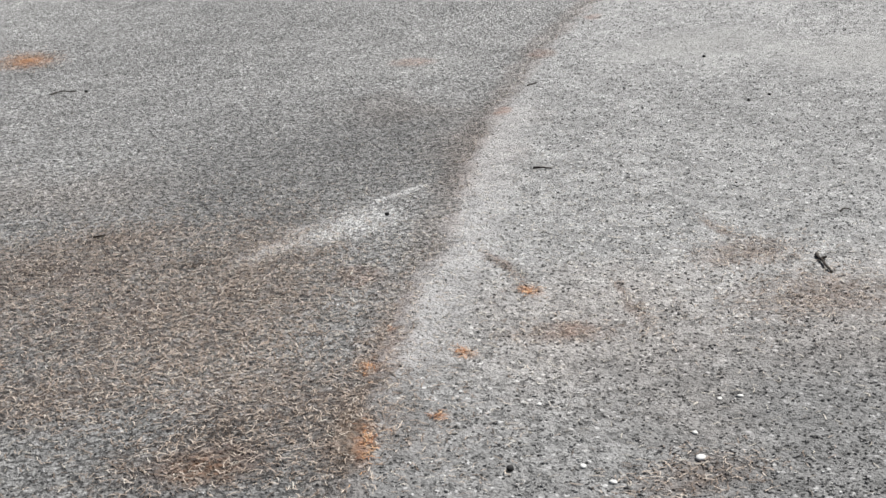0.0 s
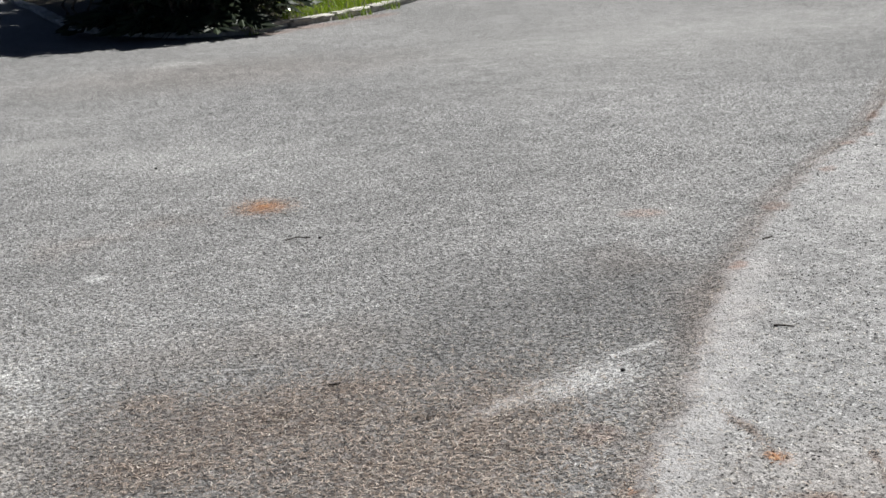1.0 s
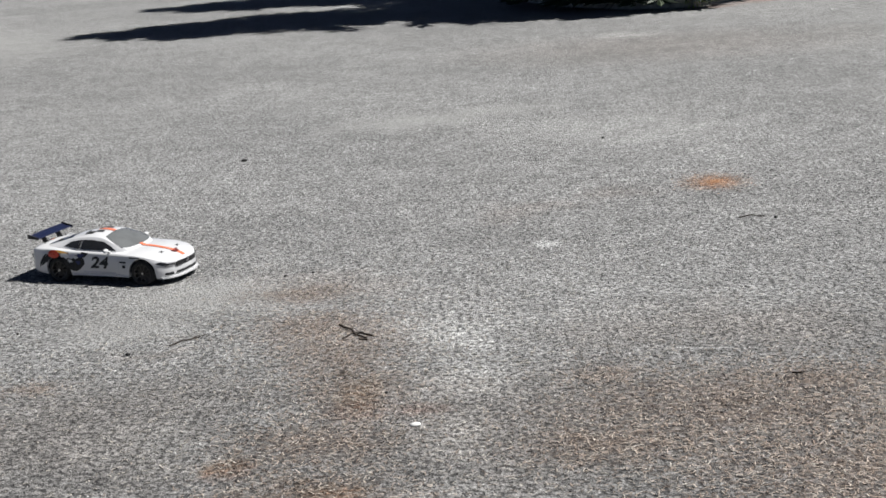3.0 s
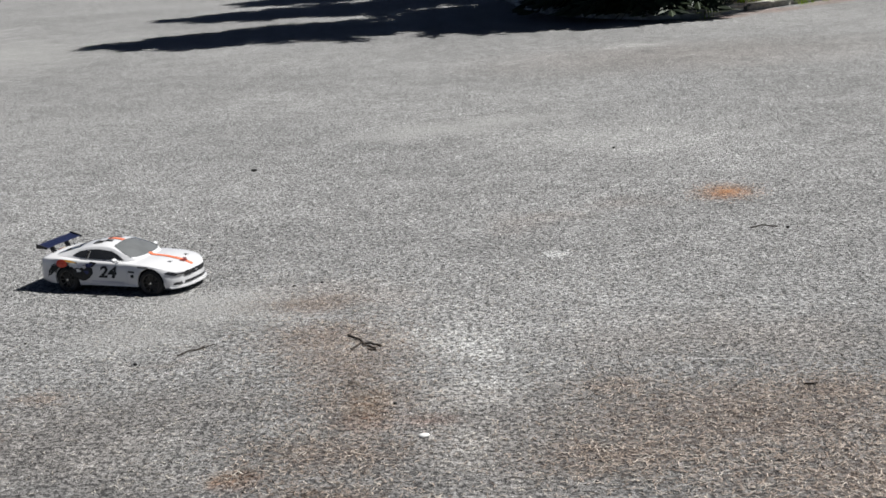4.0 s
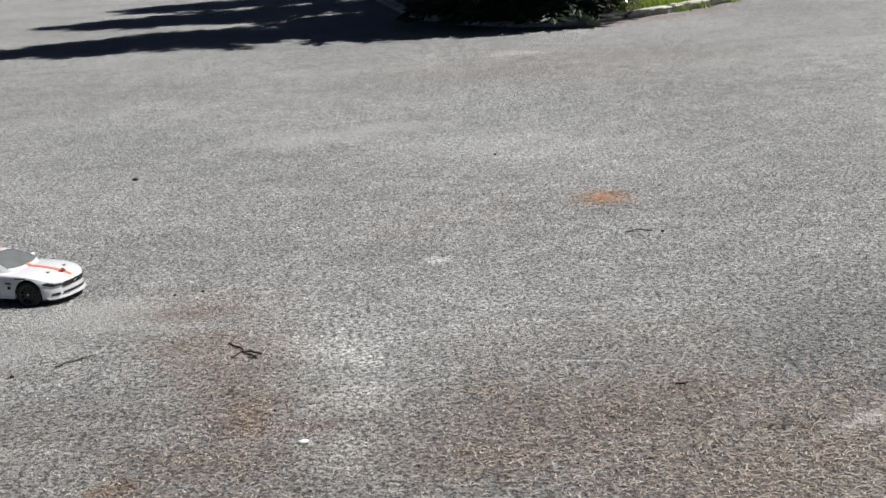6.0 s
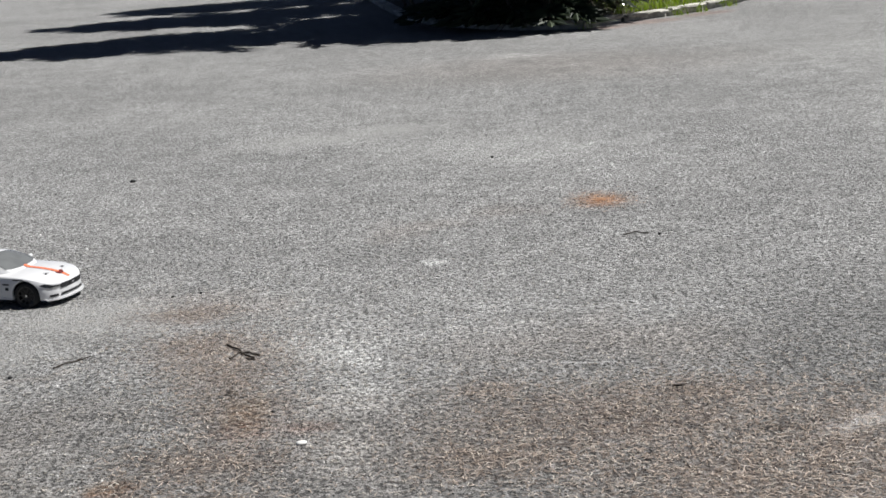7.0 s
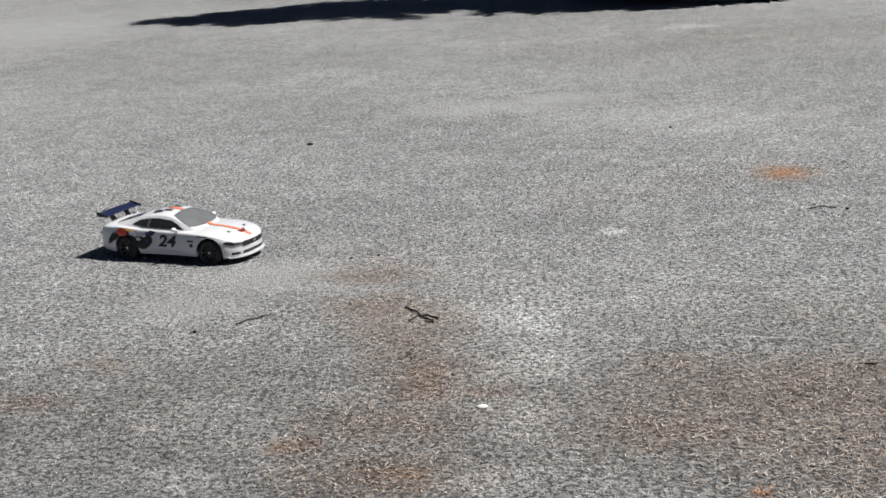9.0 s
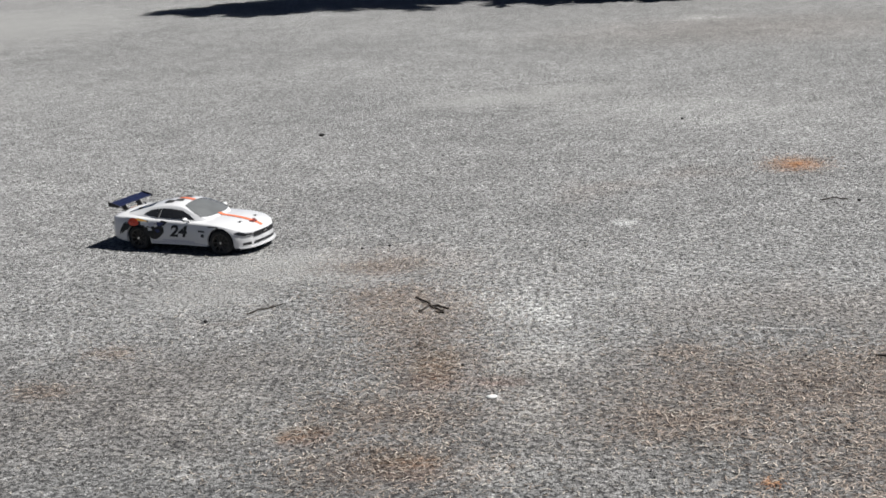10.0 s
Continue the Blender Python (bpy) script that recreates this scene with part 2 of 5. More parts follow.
def asphalt(name, light, grain, even, loose=False):
    """Worn asphalt: chippings in bitumen, with dust, leaf stains and pale scuffs."""
    n = Nodes(name)
    p = position(n)

    drift = n.node("ShaderNodeTexNoise", {"Vector": p, "Scale": 2.6, "Detail": 5.0, "Roughness": 0.68}, out=1)
    drift = n.node("ShaderNodeVectorMath", {0: drift, 1: (0.5, 0.5, 0.5)}, operation='SUBTRACT')
    drift = n.node("ShaderNodeVectorMath", {0: drift, 1: (0.62, 0.62, 0.0)}, operation='MULTIPLY')
    pw = n.node("ShaderNodeVectorMath", {0: p, 1: drift}, operation='ADD')
    little = n.node("ShaderNodeVectorMath", {0: p, 1: n.node("ShaderNodeVectorMath", {0: drift, 1: (0.16, 0.16, 0.0)}, operation='MULTIPLY')}, operation='ADD')

    def spots(rows, near):
        total = None
        for x, y, a, b, turn in rows:
            at = n.node("ShaderNodeMapping", {"Vector": little if near else pw, "Location": (x, y, 0), "Rotation": (0, 0, radians(turn)), "Scale": (a, b, 1)},
                        vector_type='TEXTURE')
            g = n.node("ShaderNodeTexGradient", {"Vector": at}, out=1, gradient_type='SPHERICAL')
            total = g if total is None else n.math('MAXIMUM', total, g)
        return total

    wide = n.noise(p, 0.55, 4.0)
    mid = n.noise(p, 5.0, 5.0, 0.65)
    fine = n.noise(p, 38.0, 3.0, 0.7)
    cells = n.t.nodes.new("ShaderNodeTexVoronoi")
    n.put(cells.inputs["Vector"], p)
    cells.inputs["Scale"].default_value = grain
    small = n.t.nodes.new("ShaderNodeTexVoronoi")
    n.put(small.inputs["Vector"], p)
    small.inputs["Scale"].default_value = grain * 2.3
    tone = n.node("ShaderNodeSeparateColor", {"Color": cells.outputs["Color"]})
    tone2 = n.node("ShaderNodeSeparateColor", {"Color": small.outputs["Color"]})
    stone = n.ramp(tone, (0.0, (0.13, 0.13, 0.13)), (0.35, (0.215, 0.213, 0.211)), (0.72, (0.315, 0.313, 0.309)), (0.92, (0.405, 0.403, 0.398)), (1.0, (0.52, 0.517, 0.51)))
    sand = n.ramp(tone2, (0.0, (0.12, 0.12, 0.12)), (0.6, (0.22, 0.218, 0.21)), (1.0, (0.34, 0.335, 0.32)))
    body = n.mix(n.step(cells.outputs["Distance"], 0.25, 0.62), stone, sand)
    body = n.mix(0.10 + even * 0.75, body, (0.27, 0.268, 0.264))

    def threads(scale, width):
        """Thin winding lines: worn edges of chippings and dust lodged between them."""
        d = n.math('ABSOLUTE', n.math('SUBTRACT', n.noise(p, scale, 2.0, 0.6), 0.5))
        return n.step(d, 0.0, width, 1.0, 0.0)

    veins = n.math('MAXIMUM', threads(66.0, 0.026), n.math('MULTIPLY', threads(118.0, 0.030), 0.8))
    veins = n.math('MULTIPLY', veins, n.step(n.noise(p, 40.0, 3.0, 0.65), 0.40, 0.62, 0.0, 1.0))
    hollow = n.noise(p, 64.0 if even else 82.0, 3.0, 0.62)
    pit = n.step(hollow, 0.52, 0.66) if even else n.step(hollow, 0.47, 0.60)
    body = n.mix(n.math('MULTIPLY', pit, 0.0 if loose else 0.90 - even * 0.48), body, (0.034, 0.033, 0.033))
    body = n.mix(n.math('MULTIPLY', veins, 0.0 if loose else 0.42 - even * 0.15), body, (0.44, 0.435, 0.425))
    shade = n.math('MULTIPLY', n.step(wide, 0.3, 0.7, 0.88, 1.12), n.step(mid, 0.25, 0.75, 0.86, 1.14))
    shade = n.math('MULTIPLY', shade, n.step(n.noise(p, 16.0, 3.0, 0.6), 0.25, 0.75, 0.86, 1.14))
    lumps = n.t.nodes.new("ShaderNodeTexVoronoi")
    n.put(lumps.inputs["Vector"], p)
    lumps.inputs["Scale"].default_value = grain * 0.33
    shade = n.math('MULTIPLY', shade, n.step(n.node("ShaderNodeSeparateColor", {"Color": lumps.outputs["Color"]}), 0.0, 1.0, 0.86, 1.14))
    shade = n.math('MULTIPLY', shade, light)
    if loose:
        # every chipping has a tone of its own
        own = n.node("ShaderNodeNewGeometry", out=8)
        shade = n.math('MULTIPLY', shade, n.math('ADD', n.math('MULTIPLY', n.math('POWER', own, 3.0), 1.75), 0.60))
    body = n.mix(1.0, body, n.node("ShaderNodeCombineColor", {"Red": shade, "Green": shade, "Blue": shade}), 'MULTIPLY')
    if even:
        # single white chippings
        chip = n.t.nodes.new("ShaderNodeTexVoronoi")
        n.put(chip.inputs["Vector"], p)
        chip.inputs["Scale"].default_value = 88.0
        pick = n.step(n.node("ShaderNodeSeparateColor", {"Color": chip.outputs["Color"]}), 0.80, 0.88)
        pick = n.math('MULTIPLY', pick, n.step(chip.outputs["Distance"], 0.28, 0.42, 1.0, 0.0))
        body = n.mix(n.math('MULTIPLY', pick, 0.75), body, (0.60, 0.595, 0.59))
    warp = n.math('MULTIPLY', n.math('SUBTRACT', n.math('ADD', n.math('MULTIPLY', mid, 0.7), n.math('MULTIPLY', fine, 0.5)), 0.6), 1.1)

    def mask(rows, lo, hi, grit, near=False):
        g = spots(rows, near)
        here = n.step(g, 0.0, 0.3)
        return n.math('MULTIPLY', n.math('MULTIPLY', n.step(n.math('ADD', g, warp), lo, hi), here), grit)

    grit = n.step(tone2, 0.15, 0.85, 0.55, 1.0)

    def tinted(amount, color):
        return n.mix(amount, body, n.mix(1.0, body, color, 'MULTIPLY'))

    body = tinted(mask(DARK, 0.0, 0.8, 0.85), (0.575, 0.572, 0.572))
    body = tinted(mask(PALE, 0.10, 0.85, 0.8), (1.14, 1.14, 1.13))
    body = n.mix(mask(PALE, 0.25, 1.0, 0.25), body, (0.32, 0.318, 0.312))
    body = n.mix(mask(SMOOTH, 0.0, 0.95, 0.62, True), body, (0.275, 0.272, 0.262))
    body = tinted(mask(FAINT, 0.0, 0.9, 0.8), (0.92, 0.87, 0.84))
    patchy = n.step(n.noise(p, 9.0, 4.0, 0.65), 0.25, 0.7, 0.45, 1.0)
    tufts = n.step(n.noise(p, 55.0, 3.0, 0.7), 0.32, 0.62, 0.35, 1.15)
    if even:
        body = n.mix(mask(beside(0.040, 0.10, 1.75, 3.1), 0.0, 0.9, n.math('MULTIPLY', patchy, 0.72), True), body, (0.365, 0.357, 0.353))
    body = tinted(mask(beside(-0.035, 0.07), 0.0, 0.7, n.math('MULTIPLY', patchy, 0.8), True), (0.78, 0.71, 0.675))
    body = tinted(mask(beside(-0.006, 0.018, 4.4), 0.10, 0.8, n.math('MULTIPLY', tufts, 0.9), True), (0.52, 0.44, 0.40))
    body = tinted(mask(REDDISH, 0.0, 0.7, n.math('MULTIPLY', tufts, 0.8), True), (0.94, 0.73, 0.65))
    body = tinted(mask(BROWN, -0.05, 0.90, n.math('MULTIPLY', patchy, tufts), True), (0.69, 0.61, 0.575))
    body = n.mix(mask(BROWN, 0.3, 1.1, n.math('MULTIPLY', n.math('MULTIPLY', grit, tufts), 0.42), True), body, n.mix(tone, (0.045, 0.033, 0.027), (0.24, 0.175, 0.135)))
    body = tinted(mask(DUSTY, 0.0, 0.85, n.math('MULTIPLY', patchy, 0.95), True), (1.52, 1.53, 1.52))
    body = tinted(mask(WHITE, 0.05, 0.8, 0.95, True), (1.55, 1.56, 1.56))
    body = n.mix(mask(WHITE, 0.30, 1.0, n.math('MULTIPLY', n.math('MULTIPLY', grit, tufts), 0.62), True), body, (0.58, 0.58, 0.575))
    body = tinted(mask(TAN, 0.0, 0.8, n.math('MULTIPLY', tufts, 0.85), True), (1.06, 0.86, 0.66))
    body = tinted(mask(FOOT, 0.0, 0.7, 0.95, True), (1.0, 0.80, 0.73))
    body = tinted(mask(RUST, 0.05, 0.9, n.math('MULTIPLY', tufts, 0.8), True), (1.0, 0.74, 0.58))
    body = n.mix(mask(RUST, 0.4, 1.1, n.math('MULTIPLY', grit, 0.36), True), body, n.mix(tone, (0.24, 0.085, 0.035), (0.50, 0.22, 0.10)))
    high = n.math('ADD', n.math('SUBTRACT', 1.0, cells.outputs["Distance"]), n.math('MULTIPLY', n.math('SUBTRACT', 1.0, small.outputs["Distance"]), 0.45))
    high = n.math('ADD', high, n.math('MULTIPLY', fine, 0.6))
    high = n.math('ADD', high, n.math('SUBTRACT', n.math('MULTIPLY', veins, 0.5), n.math('MULTIPLY', pit, 0.8)))
    nor = n.bump(high, 0.85, 0.0038)
    return n.done(body, 0.88, nor)


road_mat = asphalt("worn_asphalt", 1.12, 150.0, 0.0)
patch_mat = asphalt("pale_asphalt", 1.06, 145.0, 0.7)
chip_mat = asphalt("proud_chippings", 1.13, 150.0, 0.0, True)


# ---- ground ----
def ground():
    bm = bmesh.new()
    xs = [-400, -120, -40, -15, -6, -3, 0, 3, 6, 15, 40, 120, 400]
    vs = [[bm.verts.new((x, y, 0)) for x in xs] for y in xs]
    for a, b in zip(vs, vs[1:]):
        for i in range(len(xs) - 1):
            bm.faces.new((a[i], a[i + 1], b[i + 1], b[i]))
    return tagged(part("ground", bm, road_mat), "worn grey asphalt yard with brown needle stains and dust", "ground", kind="structure")


def road_patch():
    """The newer layer of asphalt, which ends in a ragged lip along the crack."""
    rng = random.Random(4)
    edge = []
    for (x0, y0), (x1, y1) in zip(CRACK, CRACK[1:]):
        d = math.hypot(x1 - x0, y1 - y0)
        k = max(1, int(d / 0.03)) if y0 < 8 else 4
        for i in range(k):
            f = i / k
            j = 0.006 * rng.uniform(-1, 1) + 0.028 * noise.noise(Vector((9 * x0, 9 * (y0 + f * (y1 - y0)), 0))) + 0.016 * noise.noise(Vector((0, 31 * (y0 + f * (y1 - y0)), 5)))
            edge.append((x0 + f * (x1 - x0) + j, y0 + f * (y1 - y0) - 0.5 * j))
    edge += [(11.0, 15.5), (14.0, 15.5), (14.0, 0.2), (0.3, 0.2)]
    bm = bmesh.new()
    top = [bm.verts.new((x, y, 0.005)) for x, y in edge]
    low = [bm.verts.new((x - 0.020, y + 0.012, -0.001)) for x, y in edge]
    bm.faces.new(list(reversed(top)))
    for i in range(len(edge)):
        j = (i + 1) % len(edge)
        bm.faces.new((top[i], top[j], low[j], low[i]))
    bmesh.ops.recalc_face_normals(bm, faces=bm.faces)
    return tagged(part("road_patch", bm, patch_mat), "lighter layer of asphalt with a cracked edge", "road", kind="structure")


ground()
road_patch()


# ---- the model car ----
def plain(name, color, rough=0.5, metal=0.0, wear=0.12, scale=60.0, coat=0.0):
    """A paint, plastic or metal with faint mottling and fine relief."""
    n = Nodes(name)
    p = n.node("ShaderNodeTexCoord", out=3)
    g = n.noise(p, scale, 4.0)
    col = n.mix(n.step(g, 0.3, 0.8, 0.0, 1.0), color, tuple(c * (1 - wear) for c in color))
    r = n.step(n.noise(p, scale * 3, 2.0), 0.3, 0.7, rough * 0.85, min(1.0, rough * 1.2))
    return n.done(col, r, None, Metallic=metal, Coat_Weight=coat)


white_paint = plain("white_gloss_paint", (0.60, 0.60, 0.605), 0.22, 0.0, 0.05, 20, 0.4)
smoked = plain("smoked_window_film", (0.022, 0.023, 0.025), 0.14, 0.0, 0.2, 25, 0.5)
# windshield film: smoked, with its reflections lightened into the colour
screen_film = plain("smoked_screen_with_sheen", (0.14, 0.145, 0.145), 0.08, 0.0, 0.35, 14, 0.5)
orange_film = plain("orange_stripe_film", (0.70, 0.18, 0.09), 0.3, 0.0, 0.08)
red_film = plain("red_orange_film", (0.72, 0.075, 0.03), 0.3, 0.0, 0.2, 90)
emblem_film = plain("dark_red_film", (0.16, 0.025, 0.02), 0.4, 0.0, 0.3, 120)
yellow_film = plain("yellow_film", (0.85, 0.48, 0.10), 0.3)
black_film = plain("black_film", (0.010, 0.010, 0.011), 0.65)
navy_film = plain("navy_film", (0.02, 0.028, 0.10), 0.6)
grey_film = plain("grey_film", (0.42, 0.42, 0.48), 0.35)
black_plastic = plain("black_plastic", (0.018, 0.018, 0.019), 0.5)
rubber = plain("tyre_rubber", (0.02, 0.02, 0.02), 0.85, 0.0, 0.3, 140)
rim_metal = plain("dark_chrome_rim", (0.08, 0.078, 0.074), 0.4, 0.8, 0.2)
steel = plain("bright_steel", (0.62, 0.62, 0.62), 0.28, 1.0)
wing_blue = plain("dark_blue_wing", (0.008, 0.012, 0.038), 0.35, 0.0, 0.15, 40, 0.3)
lens_dark = plain("dark_lamp_lens", (0.014, 0.015, 0.018), 0.3, 0.0, 0.1, 60)
lens_red = plain("dark_red_lamp_lens", (0.10, 0.012, 0.012), 0.15, 0.0, 0.1, 60, 0.5)


def table(rows):
    """A smooth curve through (place, value) rows."""
    xs, ys = np.array([r[0] for r in rows], float), np.array([r[1] for r in rows], float)
    slopes = np.gradient(ys, xs)

    def at(x):
        x = min(max(x, xs[0]), xs[-1])
        i = min(max(int(np.searchsorted(xs, x)) - 1, 0), len(xs) - 2)
        h = xs[i + 1] - xs[i]
        t = (x - xs[i]) / h
        return float((2 * t**3 - 3 * t**2 + 1) * ys[i] + (t**3 - 2 * t**2 + t) * h * slopes[i]
                     + (-2 * t**3 + 3 * t**2) * ys[i + 1] + (t**3 - t**2) * h * slopes[i + 1])
    return at


AXLE, WHEEL_R, ARCH_R = 0.1285, 0.0325, 0.0385
half_w = table([(-0.227, 0.050), (-0.2235, 0.068), (-0.215, 0.081), (-0.197, 0.090), (-0.165, 0.095), (-0.1285, 0.0985), (-0.07, 0.094), (0.0, 0.0925),
                (0.06, 0.0935), (0.1285, 0.0975), (0.155, 0.0945), (0.173, 0.087), (0.188, 0.074), (0.199, 0.055), (0.205, 0.036), (0.2075, 0.020)])
belt = table([(-0.227, 0.076), (-0.217, 0.083), (-0.19, 0.0875), (-0.15, 0.088), (-0.10, 0.085), (0.0, 0.0815), (0.08, 0.079), (0.13, 0.075),
              (0.17, 0.067), (0.19, 0.061), (0.20, 0.058), (0.2075, 0.055)])
crest = table([(-0.227, 0.080), (-0.217, 0.0890), (-0.205, 0.0925), (-0.18, 0.0915), (-0.10, 0.089), (0.06, 0.0860), (0.08, 0.0845), (0.13, 0.0805),
               (0.17, 0.0738), (0.19, 0.0680), (0.20, 0.0635), (0.2075, 0.0575)])
sill = table([(-0.227, 0.040), (-0.217, 0.030), (-0.185, 0.022), (-0.06, 0.0225), (0.06, 0.0215), (0.17, 0.0190), (0.198, 0.0185), (0.2075, 0.020)])
swell = table([(0.0, 0.955), (0.25, 0.985), (0.5, 1.0), (0.62, 0.988), (0.85, 0.972), (1.0, 0.93)])
roof_c = table([(-0.19, 0.0905), (-0.15, 0.1025), (-0.10, 0.1165), (-0.06, 0.1235), (-0.028, 0.1245), (0.0, 0.1205), (0.03, 0.1095), (0.06, 0.0950), (0.086, 0.0815)])
cab_base = table([(-0.19, 0.068), (-0.15, 0.076), (-0.08, 0.0815), (0.0, 0.082), (0.035, 0.0805), (0.055, 0.073), (0.072, 0.060), (0.086, 0.040)])
cab_rail = table([(-0.19, 0.060), (-0.15, 0.058), (-0.08, 0.0575), (0.0, 0.0595), (0.035, 0.0655), (0.055, 0.064), (0.072, 0.054), (0.086, 0.036)])
drop = table([(-0.19, 0.003), (-0.12, 0.006), (-0.05, 0.0075), (0.02, 0.0065), (0.086, 0.003)])


def low_z(x):
    z = sill(x)
    for a in (-AXLE, AXLE):
        d = abs(x - a)
        if d < ARCH_R:
            z = max(z, WHEEL_R + math.sqrt(ARCH_R**2 - d * d))
    return z


def cabin_y(x, z):
    z0, z1 = belt(x) - 0.002, roof_c(x) - drop(x)
    f = min(max((z - z0) / max(z1 - z0, 0.001), 0), 1)
    return cab_base(x) + (cab_rail(x) - cab_base(x)) * (0.75 * f + 0.25 * f * f)


def lower_y(x, z):
    f = min(max((z - 0.014) / (belt(x) - 0.014), 0), 1)
    return half_w(x) * swell(f)


def side_y(x, z):
    return lower_y(x, z) if z <= belt(x) or not -0.19 < x < 0.086 else cabin_y(x, z)


def top_z(x, y):
    y = abs(y)
    w = half_w(x) * 0.93
    z = belt(x) + (crest(x) - belt(x)) * (1 - min(y / w, 1) ** 2.4)
    if -0.19 < x < 0.086:
        r = cab_rail(x)
        zr = roof_c(x) - drop(x)
        if y <= r:
            z = max(z, zr + drop(x) * (1 - (y / r) ** 2.2))
        else:
            z = max(z, zr - (y - r) / max(cab_base(x) - r, 0.004) * (zr - belt(x)))
    return z


def nose_x(y, rear=False):
    xs = [-0.227 + i * 0.001 for i in range(60)] if rear else [0.2075 - i * 0.001 for i in range(60)]
    ws = [half_w(x) for x in xs]
    return float(np.interp(abs(y), ws, xs))


def lay(name, outline, where, material, parent, label="", cuts=3):
    """A thin film or panel cut to an outline, laid on the bodywork by where(u, v)."""
    bm = bmesh.new()
    f = bm.faces.new([bm.verts.new((u, v, 0)) for u, v in outline])
    bmesh.ops.triangulate(bm, faces=[f])
    bmesh.ops.subdivide_edges(bm, edges=bm.edges[:], cuts=cuts, use_grid_fill=True)
    for v in bm.verts:
        v.co = where(v.co.x, v.co.y)
    return part(name, bm, material, parent, label)


def on_side(s, off=0.0009):
    return lambda x, z: Vector((x, s * (side_y(x, z) + off), z))


def on_top(off=0.0009):
    return lambda x, y: Vector((x, y, top_z(x, y) + off))


def on_nose(off=0.001, rear=False):
    return lambda y, z: Vector((nose_x(y, rear) + (-off if rear else off), y, z))


def body_shell():
    xs = set(np.linspace(-0.227, 0.2075, 64).round(4).tolist())
    for a in (-AXLE, AXLE):
        xs |= {round(a + ARCH_R * math.cos(math.pi * i / 14), 5) for i in range(15)}
    bm = bmesh.new()
    rings = []
    for x in sorted(xs):
        zl, zb, w = low_z(x), belt(x), half_w(x)
        half = [(lower_y(x, zl) - 0.010, zl + 0.0005), (lower_y(x, zl) - 0.0015, zl)]
        for s in (0.03, 0.15, 0.32, 0.5, 0.66, 0.8, 0.92, 1.0):
            z = zl + (zb - zl) * s
            half.append((lower_y(x, z), z))
        for q in (0.97, 0.9, 0.78, 0.6, 0.4, 0.2, 0.0):
            half.append((w * 0.93 * q, zb + (crest(x) - zb) * (1 - q**2.4)))
        ring = [(x, y, z) for y, z in half] + [(x, -y, z) for y, z in reversed(half[:-1])]
        rings.append([bm.verts.new(v) for v in ring])
    for a, b in zip(rings, rings[1:]):
        for i in range(len(a) - 1):
            bm.faces.new((a[i], a[i + 1], b[i + 1], b[i]))
    bm.faces.new(rings[0])
    bm.faces.new(list(reversed(rings[-1])))
    bmesh.ops.recalc_face_normals(bm, faces=bm.faces)
    return bm


def cabin_shell():
    bm = bmesh.new()
    rings = []
    for x in np.linspace(-0.189, 0.0855, 34):
        zr, r, b = roof_c(x) - drop(x), cab_rail(x), belt(x) - 0.004
        half = [(cabin_y(x, b), b)]
        for f in (0.25, 0.5, 0.75, 0.93, 1.0):
            z = b + (zr - b) * f
            half.append((cabin_y(x, z), z))
        for q in (0.97, 0.9, 0.75, 0.5, 0.25, 0.0):
            half.append((r * q, zr + drop(x) * (1 - q**2.2)))
        rings.append([bm.verts.new(v) for v in [(x, y, z) for y, z in half] + [(x, -y, z) for y, z in reversed(half[:-1])]])
    for a, b in zip(rings, rings[1:]):
        for i in range(len(a) - 1):
            bm.faces.new((a[i], a[i + 1], b[i + 1], b[i]))
    bm.faces.new(rings[0])
    bm.faces.new(list(reversed(rings[-1])))
    bmesh.ops.recalc_face_normals(bm, faces=bm.faces)
    return bm


def lathe(rows, steps=36):
    """A body of revolution round the y axis, from (radius, y) rows."""
    bm = bmesh.new()
    rings = []
    for r, y in rows:
        rings.append([bm.verts.new((r * math.cos(2 * math.pi * i / steps), y, r * math.sin(2 * math.pi * i / steps))) for i in range(steps)])
    for a, b in zip(rings, rings[1:]):
        for i in range(steps):
            j = (i + 1) % steps
            bm.faces.new((a[i], a[j], b[j], b[i]))
    bmesh.ops.recalc_face_normals(bm, faces=bm.faces)
    return bm


def block(bm, size, m, bevel=0.0):
    """Adds a box with rounded edges to a bmesh."""
    made = bmesh.ops.create_cube(bm, size=1.0, matrix=m @ Matrix.Diagonal((*size, 1)))["verts"]
    if bevel:
        edges = {e for v in made for e in v.link_edges}
        bmesh.ops.bevel(bm, geom=list(edges), offset=bevel, segments=2, affect='EDGES')
    return bm


def rod(bm, a, b, r0, r1, steps=8):
    a, b = Vector(a), Vector(b)
    m = Matrix.Translation((a + b) / 2) @ (b - a).to_track_quat('Z', 'Y').to_matrix().to_4x4()
    bmesh.ops.create_cone(bm, cap_ends=True, segments=steps, radius1=r0, radius2=r1, depth=(b - a).length, matrix=m)
    return bm


